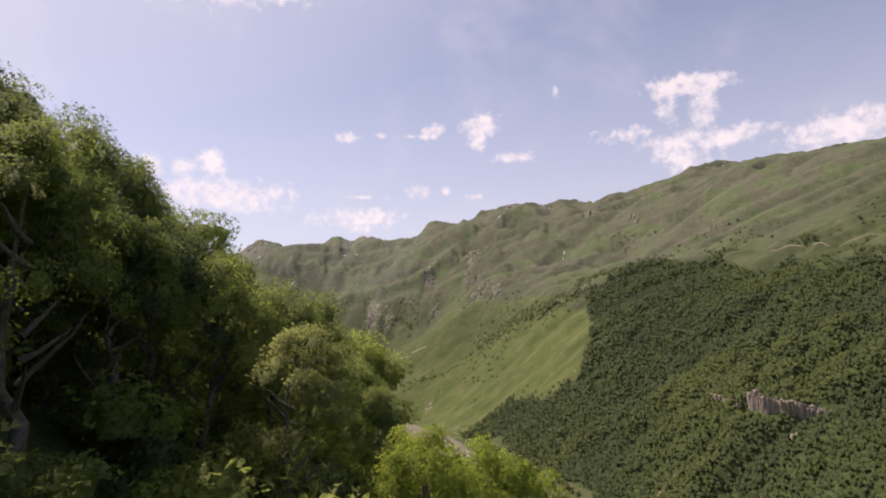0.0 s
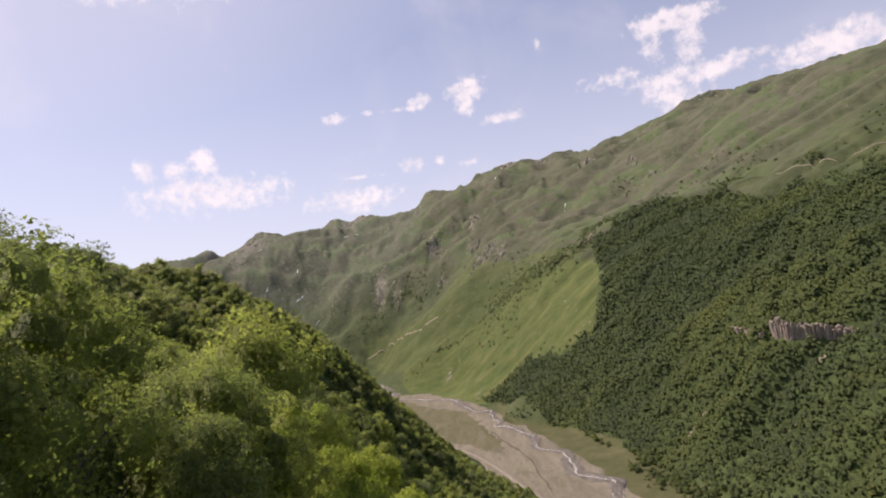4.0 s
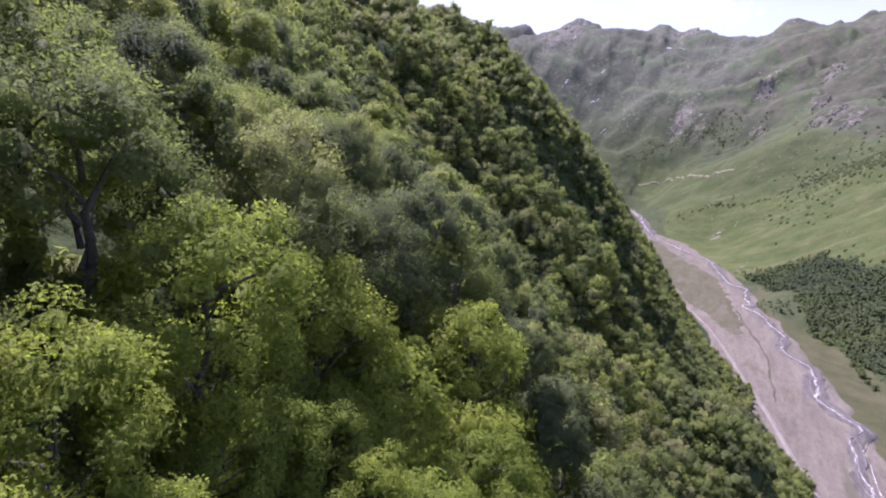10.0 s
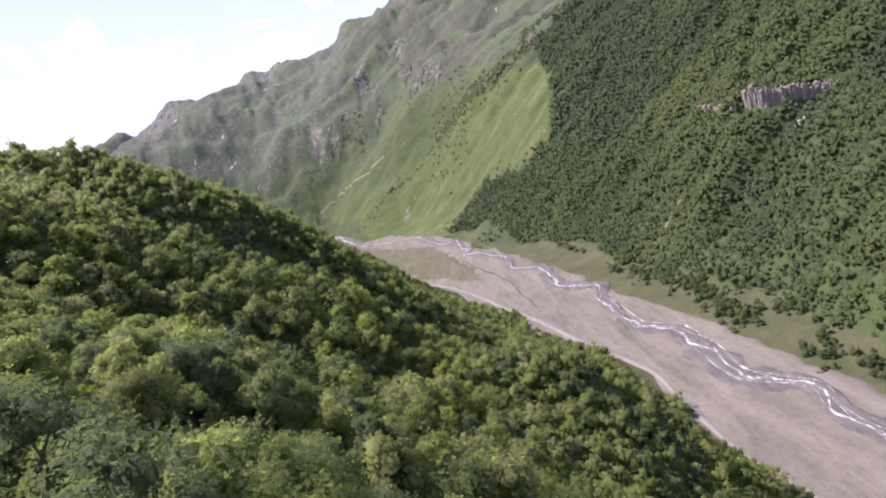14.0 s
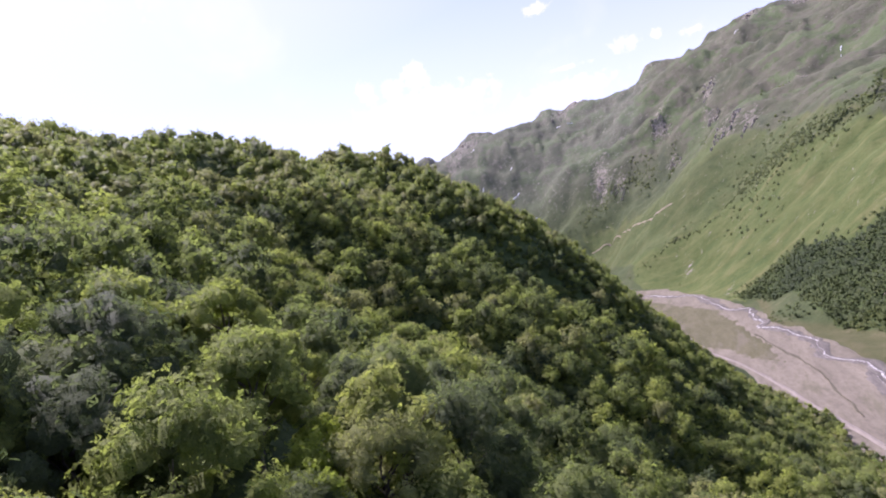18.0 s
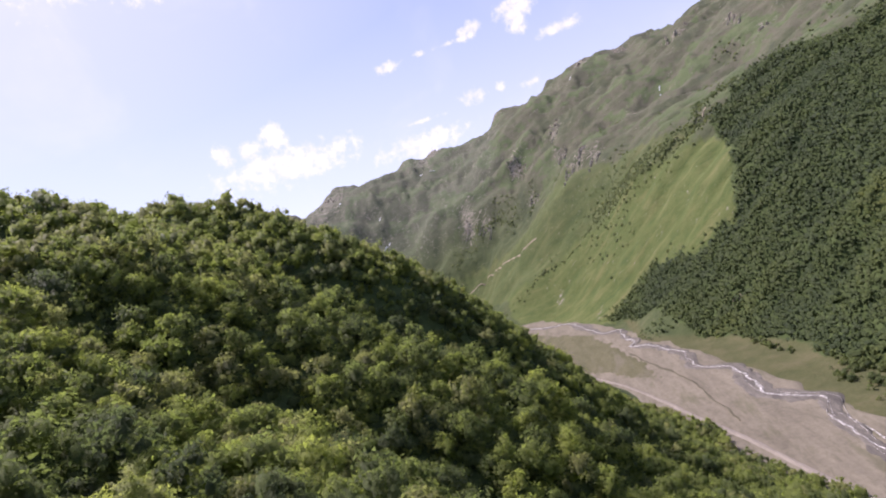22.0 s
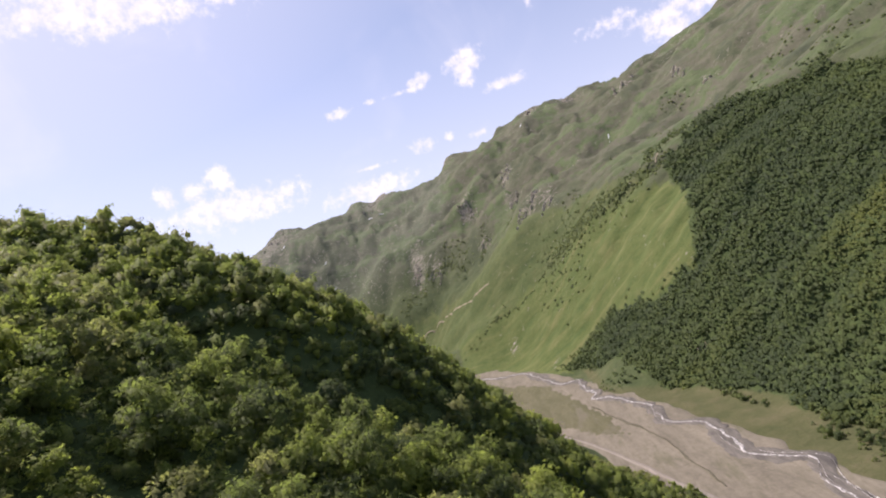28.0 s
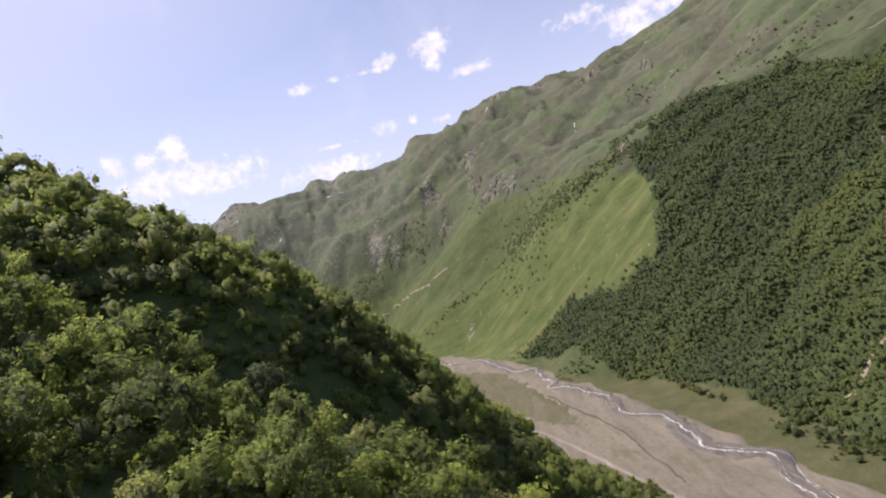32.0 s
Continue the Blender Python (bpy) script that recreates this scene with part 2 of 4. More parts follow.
def leaf_material(name, stops, through=0.3, own=True, grain_scale=2.4, holes=0.46, relief=0.4):
    """Leaves: one tone a tree, paler and darker sprays within it."""
    m, n = material(name)
    tone = n.add("ShaderNodeObjectInfo").outputs["Random"] if own else attribute(n, "tone")
    base = n.ramp(tone, *stops)
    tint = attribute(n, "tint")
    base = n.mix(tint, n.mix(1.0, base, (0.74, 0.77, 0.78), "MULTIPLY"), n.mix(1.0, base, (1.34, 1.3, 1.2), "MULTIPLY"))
    at = n.add("ShaderNodeNewGeometry").outputs["Position"]
    spray = n.noise(at, grain_scale, 3, 0.65)
    base = n.mix(n.step(spray, 0.4, 0.68), n.mix(1.0, base, (0.8, 0.82, 0.84), "MULTIPLY"), n.mix(1.0, base, (1.22, 1.2, 1.12), "MULTIPLY"))
    turn = n.add("ShaderNodeBump", {"Height": spray, "Strength": relief, "Distance": 0.9 / grain_scale}).outputs[0]
    a = n.add("ShaderNodeBsdfPrincipled", {"Base Color": base, "Roughness": 0.55, "Specular IOR Level": 0.1, "Normal": turn})
    b = n.add("ShaderNodeBsdfTranslucent", {"Color": n.mix(1.0, base, (1.22, 1.32, 0.9), "MULTIPLY"), "Normal": turn})
    both = n.add("ShaderNodeMixShader", {0: through, 1: a.outputs[0], 2: b.outputs[0]}).outputs[0]
    # each blade is a spray of many leaves with gaps between them
    gap = n.math("LESS_THAN", spray, n.math("MULTIPLY", attribute(n, "blade"), holes))
    open_air = n.add("ShaderNodeBsdfTransparent").outputs[0]
    leafy = n.add("ShaderNodeMixShader", {0: gap, 1: both, 2: open_air})
    n.add("ShaderNodeOutputMaterial", {"Surface": leafy.outputs[0]})
    return m


def plain(name, a, b, scale, rough=0.9, bump=0.5):
    m, n = material(name)
    at = n.add("ShaderNodeNewGeometry").outputs["Position"]
    v = n.noise(at, scale, 5, 0.7)
    finish(n, n.ramp(v, (0.3, a), (0.7, b)), rough, v, bump, 0.4)
    return m


TONES = ((0, (0.100, 0.128, 0.070)), (0.25, (0.140, 0.172, 0.075)), (0.5, (0.182, 0.220, 0.080)), (0.75, (0.228, 0.268, 0.085)), (0.93, (0.268, 0.304, 0.090)), (1, (0.250, 0.262, 0.120)))
FRESH = ((0, (0.205, 0.262, 0.056)), (0.5, (0.245, 0.298, 0.060)), (1, (0.290, 0.334, 0.066)))
FAR_TONES = ((0, (0.064, 0.090, 0.048)), (0.3, (0.080, 0.110, 0.050)), (0.6, (0.100, 0.131, 0.051)), (0.85, (0.120, 0.150, 0.052)), (1, (0.138, 0.162, 0.054)))
GROUND = ground_material()
GRAVEL = gravel_material("river_gravel", (0.120, 0.106, 0.080), (0.236, 0.208, 0.156), (0.110, 0.106, 0.062))
WET = gravel_material("wet_cobbles", (0.074, 0.068, 0.060), (0.205, 0.186, 0.158), (0.07, 0.066, 0.062), 3.4)
DUST = gravel_material("road_dust", (0.2, 0.176, 0.146), (0.3, 0.264, 0.22), (0.2, 0.176, 0.14), 2.0)
TURF = gravel_material("dry_turf", (0.078, 0.080, 0.038), (0.142, 0.130, 0.076), (0.165, 0.146, 0.108), 1.6)
WATER = water_material()
LEAF, FRESH_LEAF = leaf_material("broad_leaves", TONES, 0.55, True, 6.0, 0.5, 0.6), leaf_material("young_leaves", FRESH, 0.55, True, 6.0, 0.5, 0.6)
WOOD_LEAF = leaf_material("wood_leaves", FAR_TONES, 0.5, False, 1.3, 0.42, 0.4)
HILL_LEAF = leaf_material("hill_leaves", TONES, 0.6, False, 3.6, 0.48, 0.5)
BARK = plain("grey_bark", (0.07, 0.06, 0.05), (0.2, 0.18, 0.155), 2.5)
ROCK = plain("pale_rock", (0.17, 0.14, 0.112), (0.42, 0.355, 0.295), 0.4, 0.9, 0.9)
SNOW = plain("old_snow", (0.7, 0.72, 0.76), (0.85, 0.86, 0.88), 0.05)
# ---- the lie of the land: heights over the valley, along a few lines of the plan ----
HILL_X = (-340, -200, -120, -65, -15, 40)
HILL = {  # the wooded hillside, row by row up the valley
    -60: (400, 344, 307, 279, 250, 213),
    30: (392, 338, 304, 282, 259, 216),
    90: (384, 330, 294, 269, 243, 196),
    150: (375, 319, 277, 247, 215, 159),
    210: (365, 307, 258, 224, 187, 127),
    280: (353, 295, 233, 195, 158, 106),
    360: (335, 303, 238, 196, 148, 128),
    450: (341, 315, 261, 201, 139, 93),
    560: (300, 255, 224, 168, 106, 56),
    700: (281, 218, 155, 106, 60, 17),
}
LOWER_WALL = ((430, 250, 113), (420, 420, 131), (430, 620, 135), (410, 800, 150), (360, 1000, 149), (330, 1200, 210), (290, 1400, 265), (250, 1600, 336), (100, 1950, 407), (-120, 2250, 330), (-450, 2500, 370))
UPPER_WALL = ((700, 200, 298), (760, 600, 337), (740, 900, 352), (700, 1200, 405), (640, 1500, 452), (580, 1850, 446), (420, 2300, 621), (100, 2650, 719), (-350, 2750, 520), (-800, 2800, 540), (1300, 300, 611), (1250, 900, 621), (1150, 1400, 678), (1000, 1900, 762))
RIDGE = ((2000, 1000, 985), (1950, 1250, 951), (1900, 1500, 925), (1775, 1725, 885), (1650, 1950, 881), (1500, 2150, 913), (1350, 2350, 909), (1190, 2500, 946), (1030, 2650, 914), (875, 2790, 826), (720, 2930, 876), (630, 3015, 903), (540, 3100, 862), (455, 3150, 833), (370, 3200, 892), (265, 3210, 885), (160, 3220, 851), (55, 3210, 804), (-50, 3200, 847), (-125, 3220, 811), (-200, 3240, 666), (-275, 3260, 708), (-350, 3280, 708), (-435, 3295, 787), (-520, 3310, 748), (-595, 3320, 764), (-670, 3330, 791), (-765, 3315, 665), (-860, 3300, 722), (-970, 3290, 703), (-1080, 3280, 758), (-1165, 3330, 468), (-1250, 3380, 392), (-1350, 3440, 536), (-1450, 3500, 749))
FLOOR = ((0, 1450), (15, 1390), (-45, 1545), (55, 1260), (-95, 1640), (330, 100), (290, 250), (268, 380), (268, 480), (272, 600), (240, 800), (205, 950), (150, 1080), (60, 1350), (-60, 1600), (-330, 2050), (-700, 2350), (150, 200), (130, 400), (130, 500), (105, 620), (60, 760), (20, 870), (-60, 1050), (-100, 1230), (-170, 1450), (-330, 1800), (180, 300), (190, 550), (140, 900), (60, 1150))
BEYOND = ((-340, 900, 330), (-150, 900, 170), (-350, 1200, 180), (-800, 600, 380), (-800, 1500, 330), (-1000, 2000, 420), (-800, 0, 370), (-300, -500, 380), (0, -500, 270), (300, -500, 60), (700, -500, 330), (1500, -300, 750), (2600, 300, 1000), (2600, 1800, 1000), (2300, 2700, 900), (1600, 3300, 700), (900, 4200, 500), (0, 4400, 500), (-1000, 4400, 500), (-2200, 4000, 500), (-1800, 3000, 600), (-1500, 2300, 450))
FLOOR_Z = 5.0
SITES = np.array([(x, y, z) for y, row in HILL.items() for x, z in zip(HILL_X, row)] + list(LOWER_WALL) + list(UPPER_WALL)
                 + list(RIDGE) + [(x, y, FLOOR_Z) for x, y in FLOOR] + list(BEYOND), float)


def spread(a, b):
    return np.sqrt(((a[:, None] - b[None]) ** 2).sum(-1) + 900.0) / 1000.0


def lay():
    n = len(SITES)
    a = np.zeros((n + 3, n + 3))
    a[:n, :n] = spread(SITES[:, :2], SITES[:, :2])
    a[:n, n:] = np.c_[np.ones(n), SITES[:, :2] / 1000.0]
    a[n:, :n] = a[:n, n:].T
    return np.linalg.solve(a, np.r_[SITES[:, 2], 0, 0, 0])


WEIGHTS = lay()


def grain(x, y, seed=0):
    """Smooth value noise from -1 to 1."""
    x, y = np.asarray(x, float), np.asarray(y, float)
    i, j = np.floor(x).astype(np.int64), np.floor(y).astype(np.int64)
    u, v = x - i, y - j
    u, v = u * u * (3 - 2 * u), v * v * (3 - 2 * v)

    def at(p, q):
        n = (p * 374761393 + q * 668265263 + seed * 974634777) & 0x7FFFFFFF
        n = ((n ^ (n >> 13)) * 1274126177) & 0x7FFFFFFF
        return ((n ^ (n >> 16)) & 0xFFFF) / 32767.5 - 1

    return (at(i, j) * (1 - u) + at(i + 1, j) * u) * (1 - v) + (at(i, j + 1) * (1 - u) + at(i + 1, j + 1) * u) * v


def fractal(x, y, octaves=4, seed=0):
    return sum(grain(x * 2**k, y * 2**k, seed + k) / 2**k for k in range(octaves))


def smooth(a, b, v):
    v = np.clip((v - a) / (b - a), 0, 1)
    return v * v * (3 - 2 * v)


GULLIES = (  # depth, half width, line
    (22, 30, ((-270, 438), (-190, 422), (-140, 412), (-105, 412), (-60, 424), (0, 442))), (10, 15, ((-250, 335), (-150, 318), (-80, 312), (0, 330), (60, 350))),
    (8, 13, ((-170, 245), (-90, 230), (-40, 232), (10, 245))), (7, 11, ((-110, 175), (-60, 168), (-10, 175))),
    (14, 9, ((590, 999), (511, 917), (407, 799), (364, 809), (300, 790))), (12, 9, ((469, 1042), (402, 997), (362, 978), (300, 975))),
    (13, 11, ((600, 1060), (501, 998), (452, 974))), (9, 9, ((446, 1238), (339, 1156), (244, 1131))), (11, 9, ((561, 892), (482, 799), (440, 730))),
    (12, 22, ((400, 1600), (355, 1544), (289, 1557), (210, 1663), (141, 1719), (56, 1781), (-83, 1827), (-151, 1951))),
    (5, 12, ((330, 1400), (250, 1430), (170, 1480), (80, 1530), (0, 1560))), (4, 9, ((300, 1330), (220, 1370), (150, 1420), (60, 1470))),
    (26, 45, ((150, 2600), (65, 2445), (-60, 2330), (-200, 2290), (-330, 2200))), (14, 30, ((480, 1900), (300, 1930), (120, 1990), (20, 1990), (-100, 2060))),
    (18, 40, ((800, 2300), (560, 2150), (437, 2107), (250, 2150), (120, 2200))), (16, 40, ((-500, 3200), (-560, 2900), (-600, 2650), (-560, 2450))),
)


def carve(x, y):
    """How deep the gullies cut at places of the plan."""
    cut = np.zeros_like(x)
    for depth, half, line in GULLIES:
        d = np.full_like(x, 1e9)
        for (ax, ay), (bx, by) in zip(line[:-1], line[1:]):
            t = np.clip(((x - ax) * (bx - ax) + (y - ay) * (by - ay)) / ((bx - ax) ** 2 + (by - ay) ** 2), 0, 1)
            d = np.minimum(d, np.hypot(x - ax - t * (bx - ax), y - ay - t * (by - ay)))
        d = d + 0.35 * half * grain(x / half, y / half, int(depth))
        cut = np.maximum(cut, depth * np.exp(-np.abs(d / half) ** 1.5))
    return cut


def height(x, y, detail=True):
    """The ground's height over the plan."""
    x, y = np.atleast_1d(np.asarray(x, float)), np.atleast_1d(np.asarray(y, float))
    out = np.empty_like(x)
    for k in range(0, len(x), 20000):
        p = np.c_[x[k : k + 20000], y[k : k + 20000]]
        out[k : k + 20000] = np.c_[spread(p, SITES[:, :2]), np.ones(len(p)), p / 1000.0] @ WEIGHTS
    if detail:
        up = smooth(4, 70, out)
        far = smooth(1300, 2600, y)
        near = 1 - smooth(-100, 150, x)
        warp = 0.6 * fractal(x / 160, y / 160, 2, 7)
        along = y + 0.35 * x
        ribs = 1 - 2 * np.exp(-np.abs(grain(along / 48 + warp, x / 420, 3)) / 0.22)
        spurs = 1 - np.abs(fractal(along / 210 + 0.7 * warp, x / 900 + 0.3 * warp, 2, 11)) * 2
        crags = 0.5 - 1.5 * np.abs(fractal(x / 130 + 0.4 * warp, (y + 0.6 * x) / 230, 4, 15))
        rills = 1 - 2 * np.exp(-np.abs(grain(along / 23 + 2 * warp, x / 210, 19)) / 0.2)
        wall = smooth(150, 330, x) * (1 - far)
        out = out + up * (wall * (15 * ribs + 12 * spurs) + far * (30 * spurs + 14 * fractal(x / 190, y / 190, 3, 5) + 16 * crags + 11 * ribs + 5 * rills))
        out = out - up * carve(x, y)
        out = out + up * (1 - far) * (2.2 + 1.5 * (1 - near)) * fractal(x / 34, y / 34, 3, 2)
    over = (out - FLOOR_Z - 1.5) / 3.0
    floor = FLOOR_Z + 3.0 * np.where(over > 20, over, np.log1p(np.exp(np.minimum(over, 20))))
    return floor + (0.35 * fractal(x / 22, y / 22, 3, 21) if detail else 0)



# ---- making meshes ----
def mesh(name, verts, faces, mat, smooth_faces=False, normals=None, **attributes):
    """A mesh from arrays of places and of three or four corners a face; attributes are numbers by place."""
    me = bpy.data.meshes.new(name)
    verts, faces = np.ascontiguousarray(verts, np.float32), np.ascontiguousarray(faces, np.int32)
    me.vertices.add(len(verts))
    me.vertices.foreach_set("co", verts.ravel())
    me.loops.add(faces.size)
    me.loops.foreach_set("vertex_index", faces.ravel())
    me.polygons.add(len(faces))
    me.polygons.foreach_set("loop_start", np.arange(0, faces.size, faces.shape[1], dtype=np.int32))
    me.polygons.foreach_set("use_smooth", np.full(len(faces), smooth_faces))
    for key, values in attributes.items():
        me.attributes.new(key, "FLOAT", "POINT").data.foreach_set("value", np.ascontiguousarray(values, np.float32))
    me.materials.append(mat)
    me.update(calc_edges=True)
    if normals is not None:  # leaves shade with the round of their crown
        me.attributes.new("custom_normal", "FLOAT_VECTOR", "POINT").data.foreach_set("vector", np.ascontiguousarray(normals, np.float32).ravel())
    return me


def part(name, me, parent, label="", place=None):
    ob = new(name, me)
    ob.parent = parent
    if place is not None:
        ob.matrix_basis = place
    return tagged(ob, label)


def sheet(rows, cols):
    """Faces of a grid of rows times cols places."""
    k = np.arange((rows - 1) * cols).reshape(rows - 1, cols)[:, :-1]
    return np.stack([k, k + 1, k + cols + 1, k + cols], -1).reshape(-1, 4)


def inside(x, y, corners):
    """Which places of the plan lie within a closed line."""
    c = np.array(corners, float)
    hit = np.zeros(len(x), bool)
    for (xa, ya), (xb, yb) in zip(c, np.roll(c, -1, 0)):
        if ya != yb:
            hit ^= ((ya > y) != (yb > y)) & (x < (xb - xa) * (y - ya) / (yb - ya) + xa)
    return hit


def curve(points, step):
    """A smooth line through points of the plan, with a place every step metres or so."""
    p = np.array(points, float)
    q = np.vstack([2 * p[0] - p[1], p, 2 * p[-1] - p[-2]])
    out = []
    for a, b, c, d in zip(q[:-3], q[1:-2], q[2:-1], q[3:]):
        m = max(2, int(np.linalg.norm(c - b) / step))
        t = np.linspace(0, 1, m, endpoint=False)[:, None]
        out.append(0.5 * (2 * b + (c - a) * t + (2 * a - 5 * b + 4 * c - d) * t**2 + (3 * b - a - 3 * c + d) * t**3))
    return np.vstack(out + [p[-1:]])


def ribbon(name, line, half, lift, mat, cols=5, ragged=0.25, crown=0.0, seed=1):
    """A strip that lies on the ground along a line; half: half its width, one number or one for each place."""
    way = np.gradient(line, axis=0)
    side = np.c_[way[:, 1], -way[:, 0]] / np.linalg.norm(way, axis=1)[:, None]
    half = np.broadcast_to(half, len(line))
    k = np.arange(len(line))
    left = half * (1 + ragged * fractal(k * 0.15, k * 0 + seed, 3, seed))
    right = half * (1 + ragged * fractal(k * 0.15, k * 0 + seed + 9, 3, seed + 5))
    s = np.linspace(-1, 1, cols)
    off = np.where(s[None] < 0, s[None] * left[:, None], s[None] * right[:, None])
    x, y = line[:, :1] + side[:, :1] * off, line[:, 1:] + side[:, 1:] * off
    z = height(x.ravel(), y.ravel()).reshape(x.shape) + lift + crown * (1 - s[None] ** 2)
    z[:, [0, -1]] -= lift + 0.3
    return mesh(name, np.stack([x, y, z], -1).reshape(-1, 3), sheet(len(line), cols)[:, ::-1], mat, True)


# ---- the ground, one sheet to the horizon ----
WOOD = ((17, 1425), (80, 1422), (128, 1409), (200, 1240), (285, 1207), (311, 1269), (364, 1450), (520, 1560), (612, 1395), (623, 1192), (697, 1143), (704, 983),
        (748, 914), (714, 772), (770, 550), (800, 200), (300, 150), (274, 420), (284, 610), (243, 771), (226, 921), (170, 1060), (60, 1350))
SCARS = ((95, 2195, 22), (97, 1908, 15), (138, 1923, 15), (169, 1861, 17), (-67, 2428, 22), (114, 2409, 20), (-42, 2167, 12), (322, 2048, 17), (704, 1922, 16), (688, 2084, 17), (591, 2316, 22),
         (503, 2843, 30), (344, 2843, 25), (-466, 3260, 32), (-533, 3154, 28), (-1040, 3009, 55), (-305, 2381, 26), (-233, 2308, 18), (299, 810, 12), (262, 813, 13), (20, 1461, 9), (-52, 1665, 9))


def wander(x, y):
    """Places pushed about, so that the edges of woods and meadows run unevenly."""
    return (x + 13 * fractal(x / 110, y / 110, 2, 31) + 9 * fractal(x / 28, y / 28, 2, 33), y + 13 * fractal(x / 110, y / 110, 2, 32) + 9 * fractal(x / 28, y / 28, 2, 34))


MEADOW = ((350, 1420), (305, 1450), (243, 1525), (156, 1630), (53, 1705), (-68, 1778), (-203, 1865), (-167, 1689), (-90, 1600), (32, 1380), (90, 1390), (140, 1345), (200, 1240), (285, 1207), (318, 1280))
LOWER_SLOPE = ((-68, 1770), (53, 1700), (156, 1625), (243, 1520), (305, 1444), (350, 1480), (170, 1800), (60, 1950), (-100, 2020), (-319, 2230), (-400, 2250), (-203, 1859))


RIDGE_LINE = [(x, y) for x, y, z in RIDGE[4:]]


def ground():
    turns = np.r_[np.linspace(-180, -66, 30, endpoint=False), np.linspace(-66, 62, 700, endpoint=False), np.linspace(62, 180, 31)]
    reach = np.r_[np.geomspace(0.4, 45, 36, endpoint=False), np.geomspace(45, 420, 120, endpoint=False), np.geomspace(420, 3900, 290, endpoint=False), np.geomspace(3900, 5200, 8)]
    a, r = np.meshgrid(np.radians(turns), reach)
    x, y = -20 + r * np.sin(a), 120 + r * np.cos(a)
    z = height(x.ravel(), y.ravel()).reshape(x.shape)
    slope = np.hypot(np.gradient(z, axis=1) / (r * np.gradient(np.radians(turns))[None]), np.gradient(z, axis=0) / np.gradient(reach)[:, None])
    fx, fy = x.ravel(), y.ravel()
    jx, jy = wander(fx, fy)
    wood = inside(jx, jy, WOOD) | ((fx < 110) & (fy < 830) & (z.ravel() > 9))
    rock = 0.25 * smooth(0.75, 1.3, slope).ravel() + 0.22 * smooth(500, 900, z).ravel()
    for sx, sy, size in SCARS:
        rock = rock + 0.62 * np.exp(-(((fx - sx) / (1.6 * size)) ** 2 + ((fy - sy) / (size * 2.8)) ** 2))
    ridge = curve(RIDGE_LINE, 25.0)
    crest = np.full_like(fx, 1e9)
    for k in range(0, len(ridge), 2):
        crest = np.minimum(crest, np.hypot(fx - ridge[k, 0], fy - ridge[k, 1]))
    rock = rock + 0.4 * np.exp(-((crest / 55) ** 2))
    alpine = smooth(150, 480, z).ravel() * smooth(900, 1700, y).ravel()
    verts = np.vstack([np.c_[fx, fy, z.ravel()], [[-20, 120, float(height(-20, 120)[0])]]])
    # where the far slopes take the pale colour with painted haze
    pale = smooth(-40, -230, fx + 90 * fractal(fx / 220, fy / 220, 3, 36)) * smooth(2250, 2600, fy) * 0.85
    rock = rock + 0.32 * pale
    flat = (1 - smooth(8.5, 14, z).ravel()) * (fx > 60)
    green = inside(jx, jy, MEADOW) * 1.0 + 0.6 * inside(jx, jy, LOWER_SLOPE)
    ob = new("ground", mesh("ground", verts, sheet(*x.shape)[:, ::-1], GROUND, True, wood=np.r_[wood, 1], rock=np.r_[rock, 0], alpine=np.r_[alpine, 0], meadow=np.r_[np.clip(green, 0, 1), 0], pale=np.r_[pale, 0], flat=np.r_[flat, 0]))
    return tagged(ob, "steep green mountain valley sides with grass, scree and bare rock", "ground", kind="structure")


ground()

# ---- the valley floor ----
BED = ((-200, 150, 330), (60, 130, 290), (200, 128, 275), (300, 130, 262), (410, 118, 246), (470, 110, 232), (540, 100, 226), (620, 85, 208), (690, 65, 190), (780, 35, 174),
       (900, -15, 154), (1020, -60, 126), (1150, -95, 96), (1250, -110, 68), (1330, -125, 42), (1400, -140, 17), (1530, -175, -38), (1620, -215, -92), (1860, -300, -180), (2120, -420, -330))
RIVER = ((215, -150), (200, 60), (214, 220), (204, 310), (208, 374), (206, 397), (205, 427), (212, 461), (193, 485), (181, 508), (184, 556), (181, 608), (156, 645), (158, 700), (159, 743), (168, 784),
         (137, 820), (130, 850), (134, 932), (98, 978), (99, 1045), (77, 1120), (47, 1164), (54, 1190), (41, 1252), (40, 1317), (5, 1340), (-45, 1515), (-95, 1545), (-140, 1590), (-197, 1650), (-313, 1965))
ROAD = ((150, 200), (146, 320), (143, 367), (134, 410), (131, 455), (131, 500), (130, 548), (109, 620), (80, 732), (55, 805), (36, 872), (-5, 985), (-77, 1130), (-110, 1240), (-140, 1300))
LEVEE = ((31, 1126), (41, 1087), (58, 1010), (75, 942), (82, 854), (87, 775))
TERRACE = ((-202, 1610), (-95, 1460), (-10, 1334), (20, 1200), (31, 1126), (49, 1023), (52, 960), (-2, 1035), (-48, 1098), (-80, 1165), (-125, 1300), (-150, 1400))


